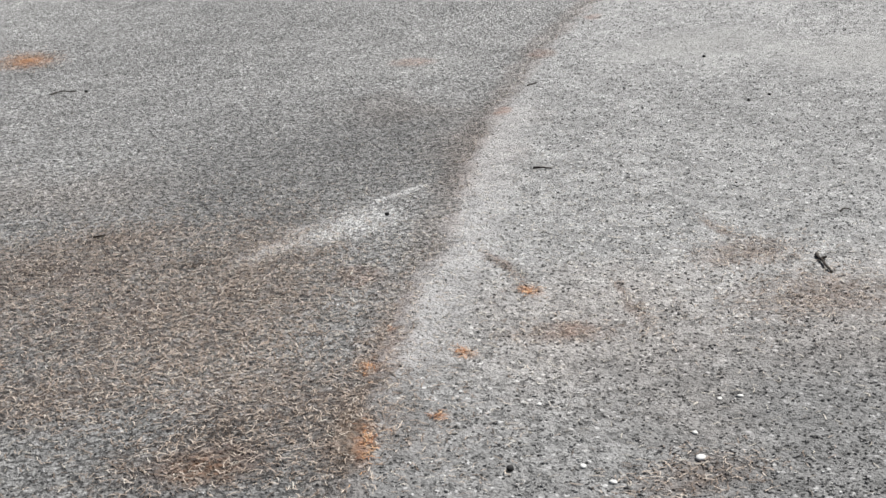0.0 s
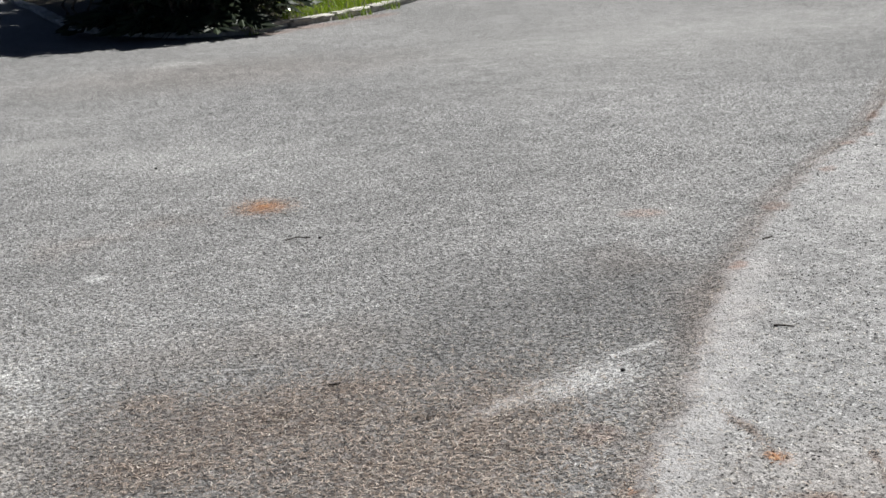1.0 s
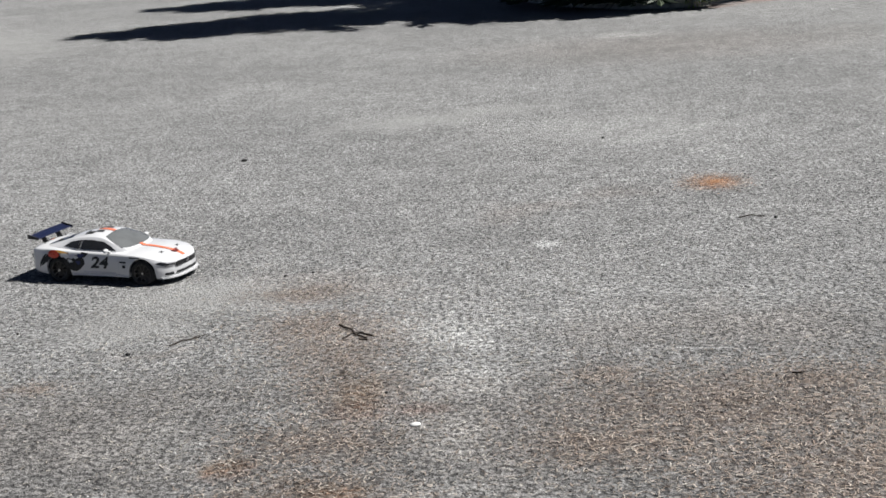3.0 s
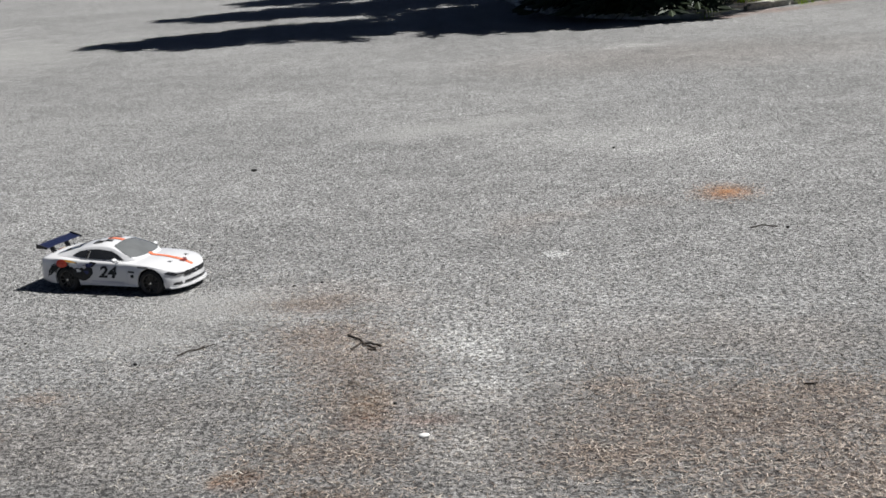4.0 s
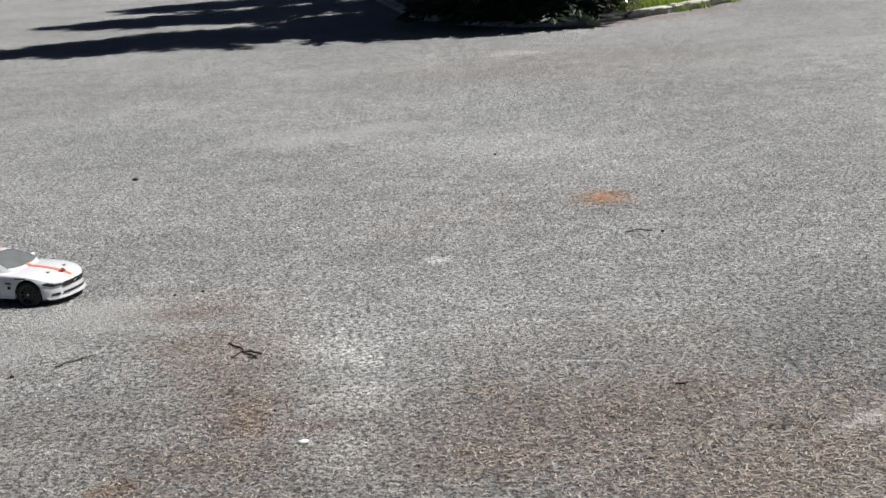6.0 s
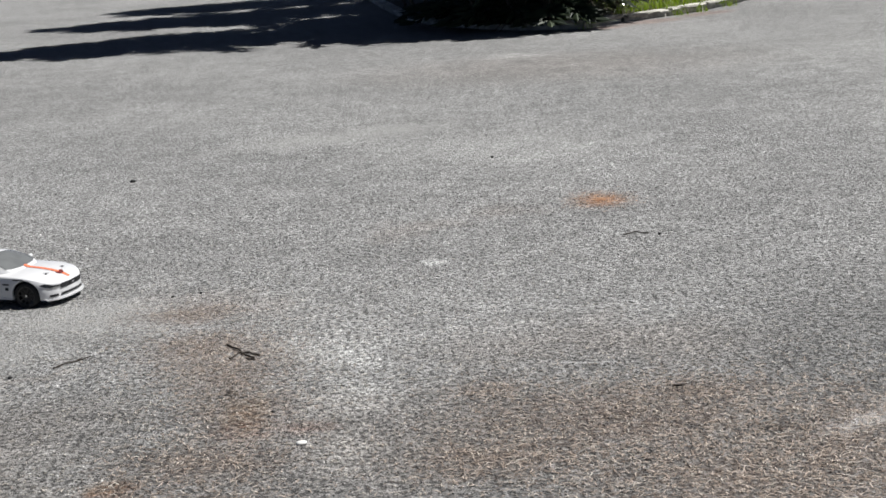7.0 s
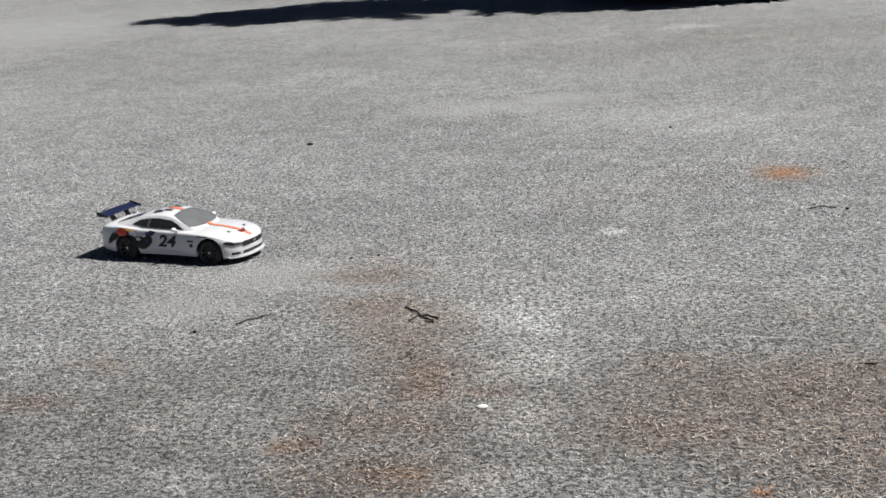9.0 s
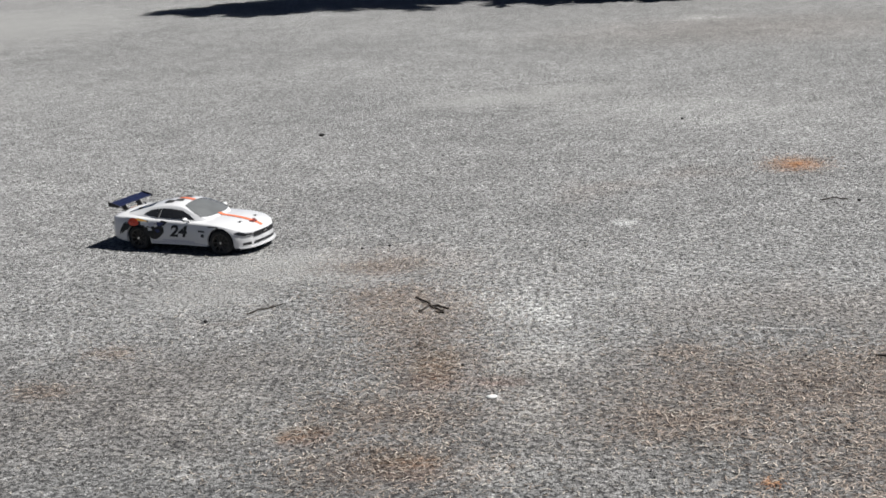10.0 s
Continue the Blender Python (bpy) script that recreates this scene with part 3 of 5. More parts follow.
def wheel(parent, x, s, steer):
    """A wheel: tyre, spoked rim, axle nut. s: the side, 1 left."""
    hub = new("wheel")
    hub.parent = parent
    hub.matrix_basis = pose(x, s * 0.082, WHEEL_R, 0, 0, steer)
    R = WHEEL_R
    tyre = [(R - 0.008, -0.0125), (R - 0.003, -0.0130), (R - 0.0008, -0.0115), (R, -0.009), (R, 0.009), (R - 0.0008, 0.0115), (R - 0.003, 0.0130), (R - 0.008, 0.0125),
            (R - 0.0095, 0.010)]
    part("tyre", lathe(tyre), rubber, hub, "black rubber tyre", True)
    bm = lathe([(R - 0.0085, 0.0122), (R - 0.0095, 0.0118), (R - 0.0105, 0.009), (R - 0.0105, -0.011), (R - 0.0085, -0.012)])
    for i in range(10):
        a = 2 * math.pi * i / 10
        m = Matrix.Rotation(a, 4, 'Y') @ Matrix.Translation((0.0125, 0.0085 if s > 0 else -0.0085, 0)) @ Matrix.Rotation(0.12 * s, 4, 'Z')
        block(bm, (0.021, 0.0022, 0.0026), m, 0.0005)
    rod(bm, (0, s * 0.004, 0), (0, s * 0.0105, 0), 0.0055, 0.0045, 16)
    part("rim", bm, rim_metal, hub, "dark chrome spoked rim")
    bm = bmesh.new()
    rod(bm, (0, -s * 0.004, 0), (0, -s * 0.002, 0), R - 0.011, R - 0.011, 24)
    part("brake_disc", bm, black_plastic, hub)
    bm = bmesh.new()
    rod(bm, (0, s * 0.0105, 0), (0, s * 0.0130, 0), 0.003, 0.0028, 6)
    part("axle_nut", bm, steel, hub)


def lettering(name, text, size, shear, s, x0, z0, material, parent, label=""):
    """Digits laid on the door of side s, reading from outside, their middle at x0, z0."""
    cu = bpy.data.curves.new(name, 'FONT')
    cu.body, cu.size, cu.shear, cu.align_x, cu.align_y, cu.offset = text, size, shear, 'CENTER', 'CENTER', size * 0.035
    tmp = new("lettering_draft", cu)
    bpy.context.view_layer.update()
    me = bpy.data.meshes.new_from_object(tmp.evaluated_get(bpy.context.evaluated_depsgraph_get()))
    bpy.data.objects.remove(tmp)
    bpy.data.curves.remove(cu)
    me.name = name
    for v in me.vertices:
        x, z = x0 - s * v.co.x * 1.28, z0 + v.co.y
        v.co = (x, s * (side_y(x, z) + 0.0013), z)
    me.materials.clear()
    me.materials.append(material)
    ob = new(name, me)
    ob.parent = parent
    ob["label"] = label
    return ob


def ring_poly(cx, cz, r0, r1, a0, a1, k=10):
    angles = [radians(a0 + (a1 - a0) * i / k) for i in range(k + 1)]
    return ([(cx + r1 * math.cos(a), cz + r1 * math.sin(a)) for a in angles]
            + [(cx + r0 * math.cos(a), cz + r0 * math.sin(a)) for a in reversed(angles)])


def mirrored(rows):
    return [(x, -y) for x, y in reversed(rows)]


def model_car():
    car = tagged(new("model_car"), "white radio-controlled racing coupe with orange stripe, standing on asphalt", "model car")
    body = part("body", body_shell(), white_paint, car, "glossy white bodywork", True)
    cabin = part("cabin", cabin_shell(), white_paint, car, "white roof and pillars", True)
    # glazing
    lay("windshield", [(-0.001, 0.049), (-0.003, 0.0), (-0.001, -0.049), (0.020, -0.0585), (0.040, -0.0650), (0.0570, -0.0650), (0.066, -0.048), (0.071, -0.026), (0.0725, 0.0), (0.071, 0.026), (0.066, 0.048), (0.0570, 0.0650), (0.040, 0.0650), (0.020, 0.0585)], on_top(), screen_film, car, "smoke-grey windshield", 5)
    lay("rear_window", [(-0.183, 0.052), (-0.183, -0.052), (-0.108, -0.047), (-0.108, 0.047)], on_top(), smoked, car, "smoke-grey rear window", 9)
    for s in (1, -1):
        lay("side_window", [(-0.066, 0.0880), (0.044, 0.0860), (0.024, 0.0985), (0.002, 0.1070), (-0.035, 0.1105), (-0.063, 0.1100)], on_side(s), smoked, car,
            "smoke-grey side window", 5)
        lay("quarter_window", [(-0.120, 0.0935), (-0.076, 0.0885), (-0.0715, 0.1092), (-0.100, 0.1040)], on_side(s), smoked, car, "smoke-grey quarter window", 5)
        lay("window_trim", [(-0.076, 0.088), (-0.068, 0.088), (-0.0640, 0.1098), (-0.0710, 0.1090)], on_side(s, 0.0011), black_film, car)
        # door seams
        for poly in ([(0.058, 0.024), (0.0588, 0.024), (0.0588, 0.073), (0.058, 0.073)], [(-0.0668, 0.030), (-0.066, 0.030), (-0.060, 0.073), (-0.0608, 0.073)],
                     [(-0.066, 0.0285), (0.058, 0.0275), (0.058, 0.0283), (-0.066, 0.0293)]):
            lay("door_seam", poly, on_side(s, 0.0006), grey_film, car, "", 2)
        lay("door_handle", [(-0.050, 0.067), (-0.034, 0.0668), (-0.034, 0.0695), (-0.050, 0.0698)], on_side(s, 0.0025), white_paint, car, "white door handle", 1)
        # side skirt
        bm = bmesh.new()
        strip = []
        for i in range(15):
            x = -0.088 + i * 0.0125
            y = lower_y(x, 0.024)
            strip.append([bm.verts.new((x, s * (y + u), v)) for u, v in ((-0.006, 0.0205), (0.0012, 0.0205), (0.0020, 0.0225), (0.0010, 0.0265), (-0.006, 0.0265))])
        for a, b in zip(strip, strip[1:]):
            for k in range(5):
                bm.faces.new((a[k], a[(k + 1) % 5], b[(k + 1) % 5], b[k]))
        bm.faces.new(strip[0])
        bm.faces.new(list(reversed(strip[-1])))
        bmesh.ops.recalc_face_normals(bm, faces=bm.faces)
        part("side_skirt", bm, white_paint, car)
        # mirror on its stalk
        bm = bmesh.new()
        bmesh.ops.create_icosphere(bm, subdivisions=2, radius=1.0, matrix=pose(0.026, s * 0.0955, 0.0900) @ Matrix.Diagonal((0.0070, 0.0090, 0.0055, 1)))
        rod(bm, (0.030, s * 0.081, 0.083), (0.027, s * 0.094, 0.089), 0.003, 0.003)
        part("wing_mirror", bm, white_paint, car, "white door mirror", True)
        # headlight with its bright strip
        lamp = lay("headlight", [(0.076 * s, 0.0490), (0.050 * s, 0.0490), (0.049 * s, 0.0540), (0.077 * s, 0.0565)], on_nose(0.0014), lens_dark, car, "dark slit headlight", 3)
        lay("lamp_strip", [(0.070 * s, 0.0492), (0.052 * s, 0.0490), (0.052 * s, 0.0502), (0.070 * s, 0.0506)], on_nose(0.0022), steel, lamp, "bright lamp strip", 2)
        lay("headlight_sweep", [(0.167, 0.0585), (0.178, 0.0530), (0.1885, 0.0495), (0.1900, 0.0570), (0.179, 0.0615)], on_side(s, 0.0012), lens_dark, car, "dark headlight corner", 3)
        lay("fog_vent", [(0.078 * s, 0.0245), (0.054 * s, 0.0245), (0.056 * s, 0.0315), (0.076 * s, 0.0315)], on_nose(0.0016), black_film, car, "black bumper vent", 3)
        # arch lining, a dark shell round each wheel
        for a in (-AXLE, AXLE):
            bm = bmesh.new()
            k = 14
            arcs = []
            for y in (0.052, 0.089):
                arcs.append([bm.verts.new((a + (ARCH_R - 0.0005) * math.cos(math.pi * i / k), s * y, WHEEL_R + (ARCH_R - 0.0005) * math.sin(math.pi * i / k))) for i in range(k + 1)])
            for i in range(k):
                bm.faces.new((arcs[0][i], arcs[0][i + 1], arcs[1][i + 1], arcs[1][i]))
            bm.faces.new(arcs[0])
            part("wheel_well", bm, black_plastic, car)
    # front end
    grille = lay("grille", [(0.046, 0.0435), (-0.046, 0.0435), (-0.050, 0.0525), (-0.042, 0.0560), (0.042, 0.0560), (0.050, 0.0525)], on_nose(0.0014), black_film, car, "black honeycomb grille", 3)
    bm = bmesh.new()
    for i in range(4):
        block(bm, (0.0012, 0.030, 0.0009), pose(0.2090, 0, 0.0455 + i * 0.0027))
    part("grille_bars", bm, black_plastic, grille)
    bm = bmesh.new()
    block(bm, (0.0015, 0.012, 0.004), pose(0.2100, 0, 0.0495), 0.0006)
    part("emblem", bm, steel, grille)
    lay("lower_intake", [(0.050, 0.0245), (-0.050, 0.0245), (-0.046, 0.0315), (0.046, 0.0315)], on_nose(0.0014), black_film, car, "black lower air intake", 3)
    bm = bmesh.new()
    k = 16
    rows = []
    for z in (0.0165, 0.0200):
        rows.append([bm.verts.new((nose_x(-0.084 + 0.168 * i / k) + 0.006, -0.084 + 0.168 * i / k, z)) for i in range(k + 1)])
        rows.append([bm.verts.new((nose_x(-0.084 + 0.168 * i / k) - 0.012, -0.084 + 0.168 * i / k, z)) for i in range(k + 1)])
    for a, b in ((0, 1), (2, 3), (0, 2), (1, 3)):
        for i in range(k):
            bm.faces.new((rows[a][i], rows[a][i + 1], rows[b][i + 1], rows[b][i]))
    bmesh.ops.recalc_face_normals(bm, faces=bm.faces)
    part("front_splitter", bm, white_paint, car, "white front splitter")
    # rear end
    lay("tail_panel", [(0.072, 0.0570), (-0.072, 0.0570), (-0.074, 0.0690), (0.074, 0.0690)], on_nose(0.0012, True), black_film, car, "black tail panel", 4)
    for s in (1, -1):
        for i in range(3):
            y = s * (0.046 + 0.0095 * i)
            bm = bmesh.new()
            block(bm, (0.002, 0.0055, 0.009), pose(nose_x(y, True) - 0.0016, y, 0.063, 0, 0, s * 6), 0.0006)
            part("tail_lamp", bm, lens_red, car, "dark red tail lamp bar")
        bm = lathe([(0.0058, 0), (0.0062, 0.002), (0.0062, 0.016), (0.0050, 0.016), (0.0048, 0.002)], 16)
        bmesh.ops.transform(bm, matrix=pose(-0.213, s * 0.058, 0.027, 0, 0, 90), verts=bm.verts)
        part("exhaust_tip", bm, steel, car, "bright exhaust tip", True)
    bm = bmesh.new()
    block(bm, (0.028, 0.132, 0.012), pose(-0.207, 0, 0.031), 0.003)
    for i in range(5):
        block(bm, (0.022, 0.002, 0.010), pose(-0.209, -0.044 + 0.022 * i, 0.022), 0.0005)
    part("rear_diffuser", bm, black_plastic, car, "black rear diffuser")
    # rear wing on two struts
    wing = new("rear_wing")
    wing.parent = car
    bm = bmesh.new()
    prof = [(0.016, 0.0), (0.012, 0.0020), (0.003, 0.0034), (-0.008, 0.0052), (-0.016, 0.0085), (-0.0165, 0.0070), (-0.008, 0.0028), (0.003, 0.0006), (0.012, -0.0006)]
    ends = [[bm.verts.new((-0.213 + x, y, 0.1105 + z - 0.4 * (abs(y) / 0.085) ** 2 * 0.004)) for x, z in prof] for y in np.linspace(-0.074, 0.074, 13)]
    for a, b in zip(ends, ends[1:]):
        for i in range(len(prof)):
            j = (i + 1) % len(prof)
            bm.faces.new((a[i], a[j], b[j], b[i]))
    bm.faces.new(ends[0]); bm.faces.new(list(reversed(ends[-1])))
    bmesh.ops.recalc_face_normals(bm, faces=bm.faces)
    part("wing_blade", bm, wing_blue, wing, "dark blue wing blade", False)
    for s in (1, -1):
        bm = bmesh.new()
        outline = [(-0.196, 0.1075), (-0.230, 0.1095), (-0.232, 0.1220), (-0.214, 0.1180), (-0.196, 0.1130)]
        a = [bm.verts.new((x, s * 0.0735, z)) for x, z in outline]
        b = [bm.verts.new((x, s * 0.0755, z)) for x, z in outline]
        bm.faces.new(a); bm.faces.new(list(reversed(b)))
        for i in range(5):
            bm.faces.new((a[i], a[(i + 1) % 5], b[(i + 1) % 5], b[i]))
        bmesh.ops.recalc_face_normals(bm, faces=bm.faces)
        part("end_plate", bm, black_plastic, wing, "black wing end plate")
        bm = bmesh.new()
        outline = [(-0.196, 0.0875), (-0.214, 0.0875), (-0.226, 0.112), (-0.212, 0.112)]
        a = [bm.verts.new((x, s * 0.030, z)) for x, z in outline]
        b = [bm.verts.new((x, s * 0.0335, z)) for x, z in outline]
        bm.faces.new(a); bm.faces.new(list(reversed(b)))
        for i in range(4):
            bm.faces.new((a[i], a[(i + 1) % 4], b[(i + 1) % 4], b[i]))
        bmesh.ops.recalc_face_normals(bm, faces=bm.faces)
        block(bm, (0.024, 0.009, 0.002), pose(-0.205, s * 0.032, 0.0905), 0.0005)
        part("wing_strut", bm, black_plastic, wing)
    # body posts with pins
    for x, y in ((0.158, 0.038), (0.158, -0.038), (-0.200, 0.046), (-0.200, -0.046)):
        post = bmesh.new()
        z = top_z(x, y)
        rod(post, (x, y, z - 0.004), (x, y, z + 0.0042), 0.0019, 0.0017, 10)
        ob = part("body_post", post, black_plastic, car, "black body post")
        clip = bmesh.new()
        rod(clip, (x - 0.006, y - 0.003, z + 0.0026), (x + 0.007, y + 0.003, z + 0.0030), 0.0006, 0.0006, 6)
        rod(clip, (x - 0.006, y + 0.001, z + 0.0028), (x + 0.007, y + 0.004, z + 0.0030), 0.0006, 0.0006, 6)
        part("clip", clip, steel, ob)
    # stripes
    lay("hood_stripe", [(0.071, 0.0075), (0.071, -0.0055), (0.201, -0.0055), (0.201, 0.0065)], on_top(0.0012), orange_film, car, "orange hood stripe", 9)
    lay("roof_stripe", [(-0.050, 0.008), (-0.050, -0.006), (-0.004, -0.006), (-0.004, 0.008)], on_top(0.0012), orange_film, car, "orange roof stripe", 7)
    lay("deck_stripe", [(-0.218, 0.002), (-0.218, -0.012), (-0.203, -0.012), (-0.203, 0.002)], on_top(0.0012), orange_film, car, "orange deck stripe", 4)
    lay("deck_stripe", [(-0.218, 0.012), (-0.218, 0.002), (-0.203, 0.002), (-0.203, 0.012)], on_top(0.0012), yellow_film, car, "yellow deck stripe", 4)
    # marks on hood and roof: plain dark shapes
    for poly in ([(0.170, -0.014), (0.182, -0.010), (0.184, 0.004), (0.178, 0.012), (0.172, 0.006)], [(0.166, 0.010), (0.171, 0.004), (0.174, 0.016), (0.169, 0.019)]):
        lay("hood_emblem", poly, on_top(0.0017), emblem_film, car, "dark red hood emblem", 3)
    for x, y, a, b in ((-0.058, 0.034, 0.026, 0.018), (-0.034, 0.022, 0.022, 0.014), (-0.058, -0.034, 0.026, 0.018), (-0.034, -0.022, 0.022, 0.014), (-0.046, 0.003, 0.012, 0.012),
                       (-0.068, 0.012, 0.007, 0.016), (-0.070, -0.014, 0.007, 0.014)):
        lay("roof_mark", [(x - a / 2, y - b / 2), (x + a / 2, y - b / 2 + 0.003), (x + a / 2, y + b / 2), (x - a / 2, y + b / 2 - 0.003)], on_top(0.0017), black_film, car, "dark roof mark", 3)
    # racing number and side graphics
    for s in (1, -1):
        lettering("race_number", "24", 0.041, 0.2, s, -0.002, 0.0560, black_film, car, "black racing number 24")
        lay("side_mark", [(0.063, 0.0585), (0.083, 0.058), (0.083, 0.0625), (0.063, 0.063)], on_side(s, 0.0011), black_film, car, "", 2)
        lay("side_mark", [(0.071, 0.0455), (0.081, 0.0455), (0.081, 0.0535), (0.071, 0.0535)], on_side(s, 0.0011), black_film, car, "", 2)
        lay("side_mark", [(0.094, 0.0715), (0.126, 0.0715), (0.124, 0.0745), (0.092, 0.0745)], on_side(s, 0.0011), black_film, car, "", 3)
        lay("sill_mark", [(-0.052, 0.0305), (0.048, 0.0290), (0.048, 0.0330), (-0.052, 0.0345)], on_side(s, 0.0011), grey_film, car, "pale grey sill lettering bar", 4)
        r = AXLE
        # black swirl round the rear wheel
        lay("side_graphic", ring_poly(-r, WHEEL_R, 0.0385, 0.048, 25, 150), on_side(s, 0.0010), black_film, car, "black flame graphic", 2)
        lay("side_graphic", [(-r - 0.026, 0.064), (-r - 0.006, 0.0825), (-r - 0.022, 0.0815), (-r - 0.043, 0.0655), (-r - 0.055, 0.043), (-r - 0.0485, 0.045)], on_side(s, 0.0012), black_film, car, "black flame graphic", 3)
        lay("side_graphic", [(-r - 0.062, 0.038), (-r - 0.058, 0.042), (-r - 0.050, 0.062), (-r - 0.032, 0.0785), (-r - 0.046, 0.0700), (-r - 0.056, 0.056)], on_side(s, 0.0012), black_film, car, "black flame graphic", 2)
        dx = 0.0 if s < 0 else 0.040
        dz = 0.0 if s < 0 else -0.014
        lay("side_graphic", [(-r - 0.012 + 0.017 * math.cos(q) * (1.25 if q > 4 else 1.0) + dx, 0.0765 + 0.0105 * math.sin(q) + dz) for q in [0.3 + 0.52 * k for k in range(12)]], on_side(s, 0.0015), red_film, car, "red flame graphic", 3)
        lay("side_graphic", [(-r - 0.014 + dx, 0.0855 + dz * 1.1), (-r + 0.010 + dx, 0.0800 + dz), (-r + 0.034 + dx, 0.0790 + dz), (-r + 0.020 + dx, 0.0845 + dz), (-r + 0.002 + dx, 0.0868 + dz * 1.1)], on_side(s, 0.0014), yellow_film, car, "yellow flame graphic", 3)
        lay("side_graphic", [(-0.104, 0.0500), (-0.110, 0.0700), (-0.092, 0.0860), (-0.060, 0.0840), (-0.034, 0.0800), (-0.047, 0.0680), (-0.046, 0.0520), (-0.058, 0.0400), (-0.070, 0.0330), (-0.082, 0.0320),
                             (-0.0885, 0.0360)], on_side(s, 0.0012), black_film, car, "black flame graphic", 3)
        lay("side_graphic", [(-0.104, 0.0790), (-0.090, 0.0760), (-0.078, 0.0800), (-0.074, 0.0720), (-0.084, 0.0650), (-0.096, 0.0680)], on_side(s, 0.0017), grey_film, car, "grey smoke graphic", 2)
        lay("side_graphic", [(-0.118, 0.0770), (-0.106, 0.0800), (-0.094, 0.0770), (-0.090, 0.0690), (-0.101, 0.0650), (-0.106, 0.0700), (-0.113, 0.0690)], on_side(s, 0.0019), white_paint, car, "white smoke graphic", 2)
        lay("side_graphic", [(-0.096, 0.0640), (-0.086, 0.0630), (-0.080, 0.0570), (-0.092, 0.0550)], on_side(s, 0.0017), white_paint, car, "white smoke graphic", 2)
        lay("side_graphic", [(-0.080, 0.0700), (-0.070, 0.0740), (-0.064, 0.0690), (-0.072, 0.0640)], on_side(s, 0.0017), white_paint, car, "white smoke graphic", 2)
        lay("side_graphic", [(-0.068, 0.0790), (-0.044, 0.0770), (-0.056, 0.0680), (-0.064, 0.0690)], on_side(s, 0.0018), navy_film, car, "navy graphic", 2)
        lay("side_graphic", [(-0.074, 0.0590), (-0.060, 0.0600), (-0.058, 0.0530), (-0.066, 0.0500)], on_side(s, 0.0018), navy_film, car, "navy graphic", 2)
    # chassis and shock tower stubs, seen as the dark underside
    bm = bmesh.new()
    block(bm, (0.35, 0.105, 0.006), pose(-0.008, 0, 0.0125), 0.002)
    block(bm, (0.05, 0.15, 0.020), pose(AXLE, 0, 0.032), 0.003)
    block(bm, (0.05, 0.15, 0.020), pose(-AXLE, 0, 0.032), 0.003)
    part("chassis", bm, black_plastic, car, "black chassis plate")
    bm = bmesh.new()
    block(bm, (0.012, 0.12, 0.018), pose(0.180, 0, 0.026), 0.004)
    part("foam_bumper", bm, black_plastic, car)
    for x in (AXLE, -AXLE):
        for s in (1, -1):
            wheel(car, x, s, 4 if x > 0 else 0)
    car.matrix_basis = pose(-1.098, 3.712, 0, 0, 0, -19.3)
    return car


model_car()


# ---- planted island: kerb, soil, grass, shrub, conifers ----
KERB_LINE = [(-0.30, 24.0), (-0.66, 19.5), (-0.62, 17.2), (-0.53, 16.3), (-0.37, 15.3), (-0.10, 13.1), (0.10, 12.0), (0.42, 11.25), (0.78, 10.75), (1.10, 10.48),
             (1.40, 10.58), (1.72, 10.90), (1.98, 11.08), (2.42, 11.50), (2.88, 12.15), (3.40, 13.05), (3.95, 14.4), (4.3, 16.2), (4.4, 19.0), (4.2, 24.0)]


def smooth_line(rows, step):
    """Evenly spaced points along a smooth curve through the rows."""
    pts = [Vector((*r, 0)) for r in rows]
    fine = []
    for i in range(len(pts) - 1):
        a, b, c, d = pts[max(i - 1, 0)], pts[i], pts[i + 1], pts[min(i + 2, len(pts) - 1)]
        for k in range(24):
            t = k / 24
            fine.append(0.5 * (2 * b + (c - a) * t + (2 * a - 5 * b + 4 * c - d) * t * t + (3 * b - a - 3 * c + d) * t**3))
    fine.append(pts[-1])
    out, left = [fine[0]], step
    for p, q in zip(fine, fine[1:]):
        d = (q - p).length
        while d >= left:
            p = p + (q - p) * (left / d)
            d -= left
            out.append(p.copy())
            left = step
        left -= d
    return out


def stone_material(name, a, b, scale):
    n = Nodes(name)
    p = position(n)
    info = n.node("ShaderNodeObjectInfo", out=5)
    g = n.noise(p, scale, 6.0, 0.65)
    col = n.mix(n.step(g, 0.3, 0.7), a, b)
    col = n.mix(n.step(n.noise(p, scale * 0.2, 3.0), 0.45, 0.7, 0.0, 0.5), col, (0.10, 0.10, 0.06))
    tint = n.step(info, 0, 1, 0.82, 1.1)
    col = n.mix(1.0, col, n.node("ShaderNodeCombineColor", {"Red": tint, "Green": tint, "Blue": tint}), 'MULTIPLY')
    return n.done(col, 0.85, n.bump(g, 0.5, 0.006))


kerb_mat = stone_material("pale_kerb_stone", (0.60, 0.585, 0.53), (0.33, 0.315, 0.28), 24.0)


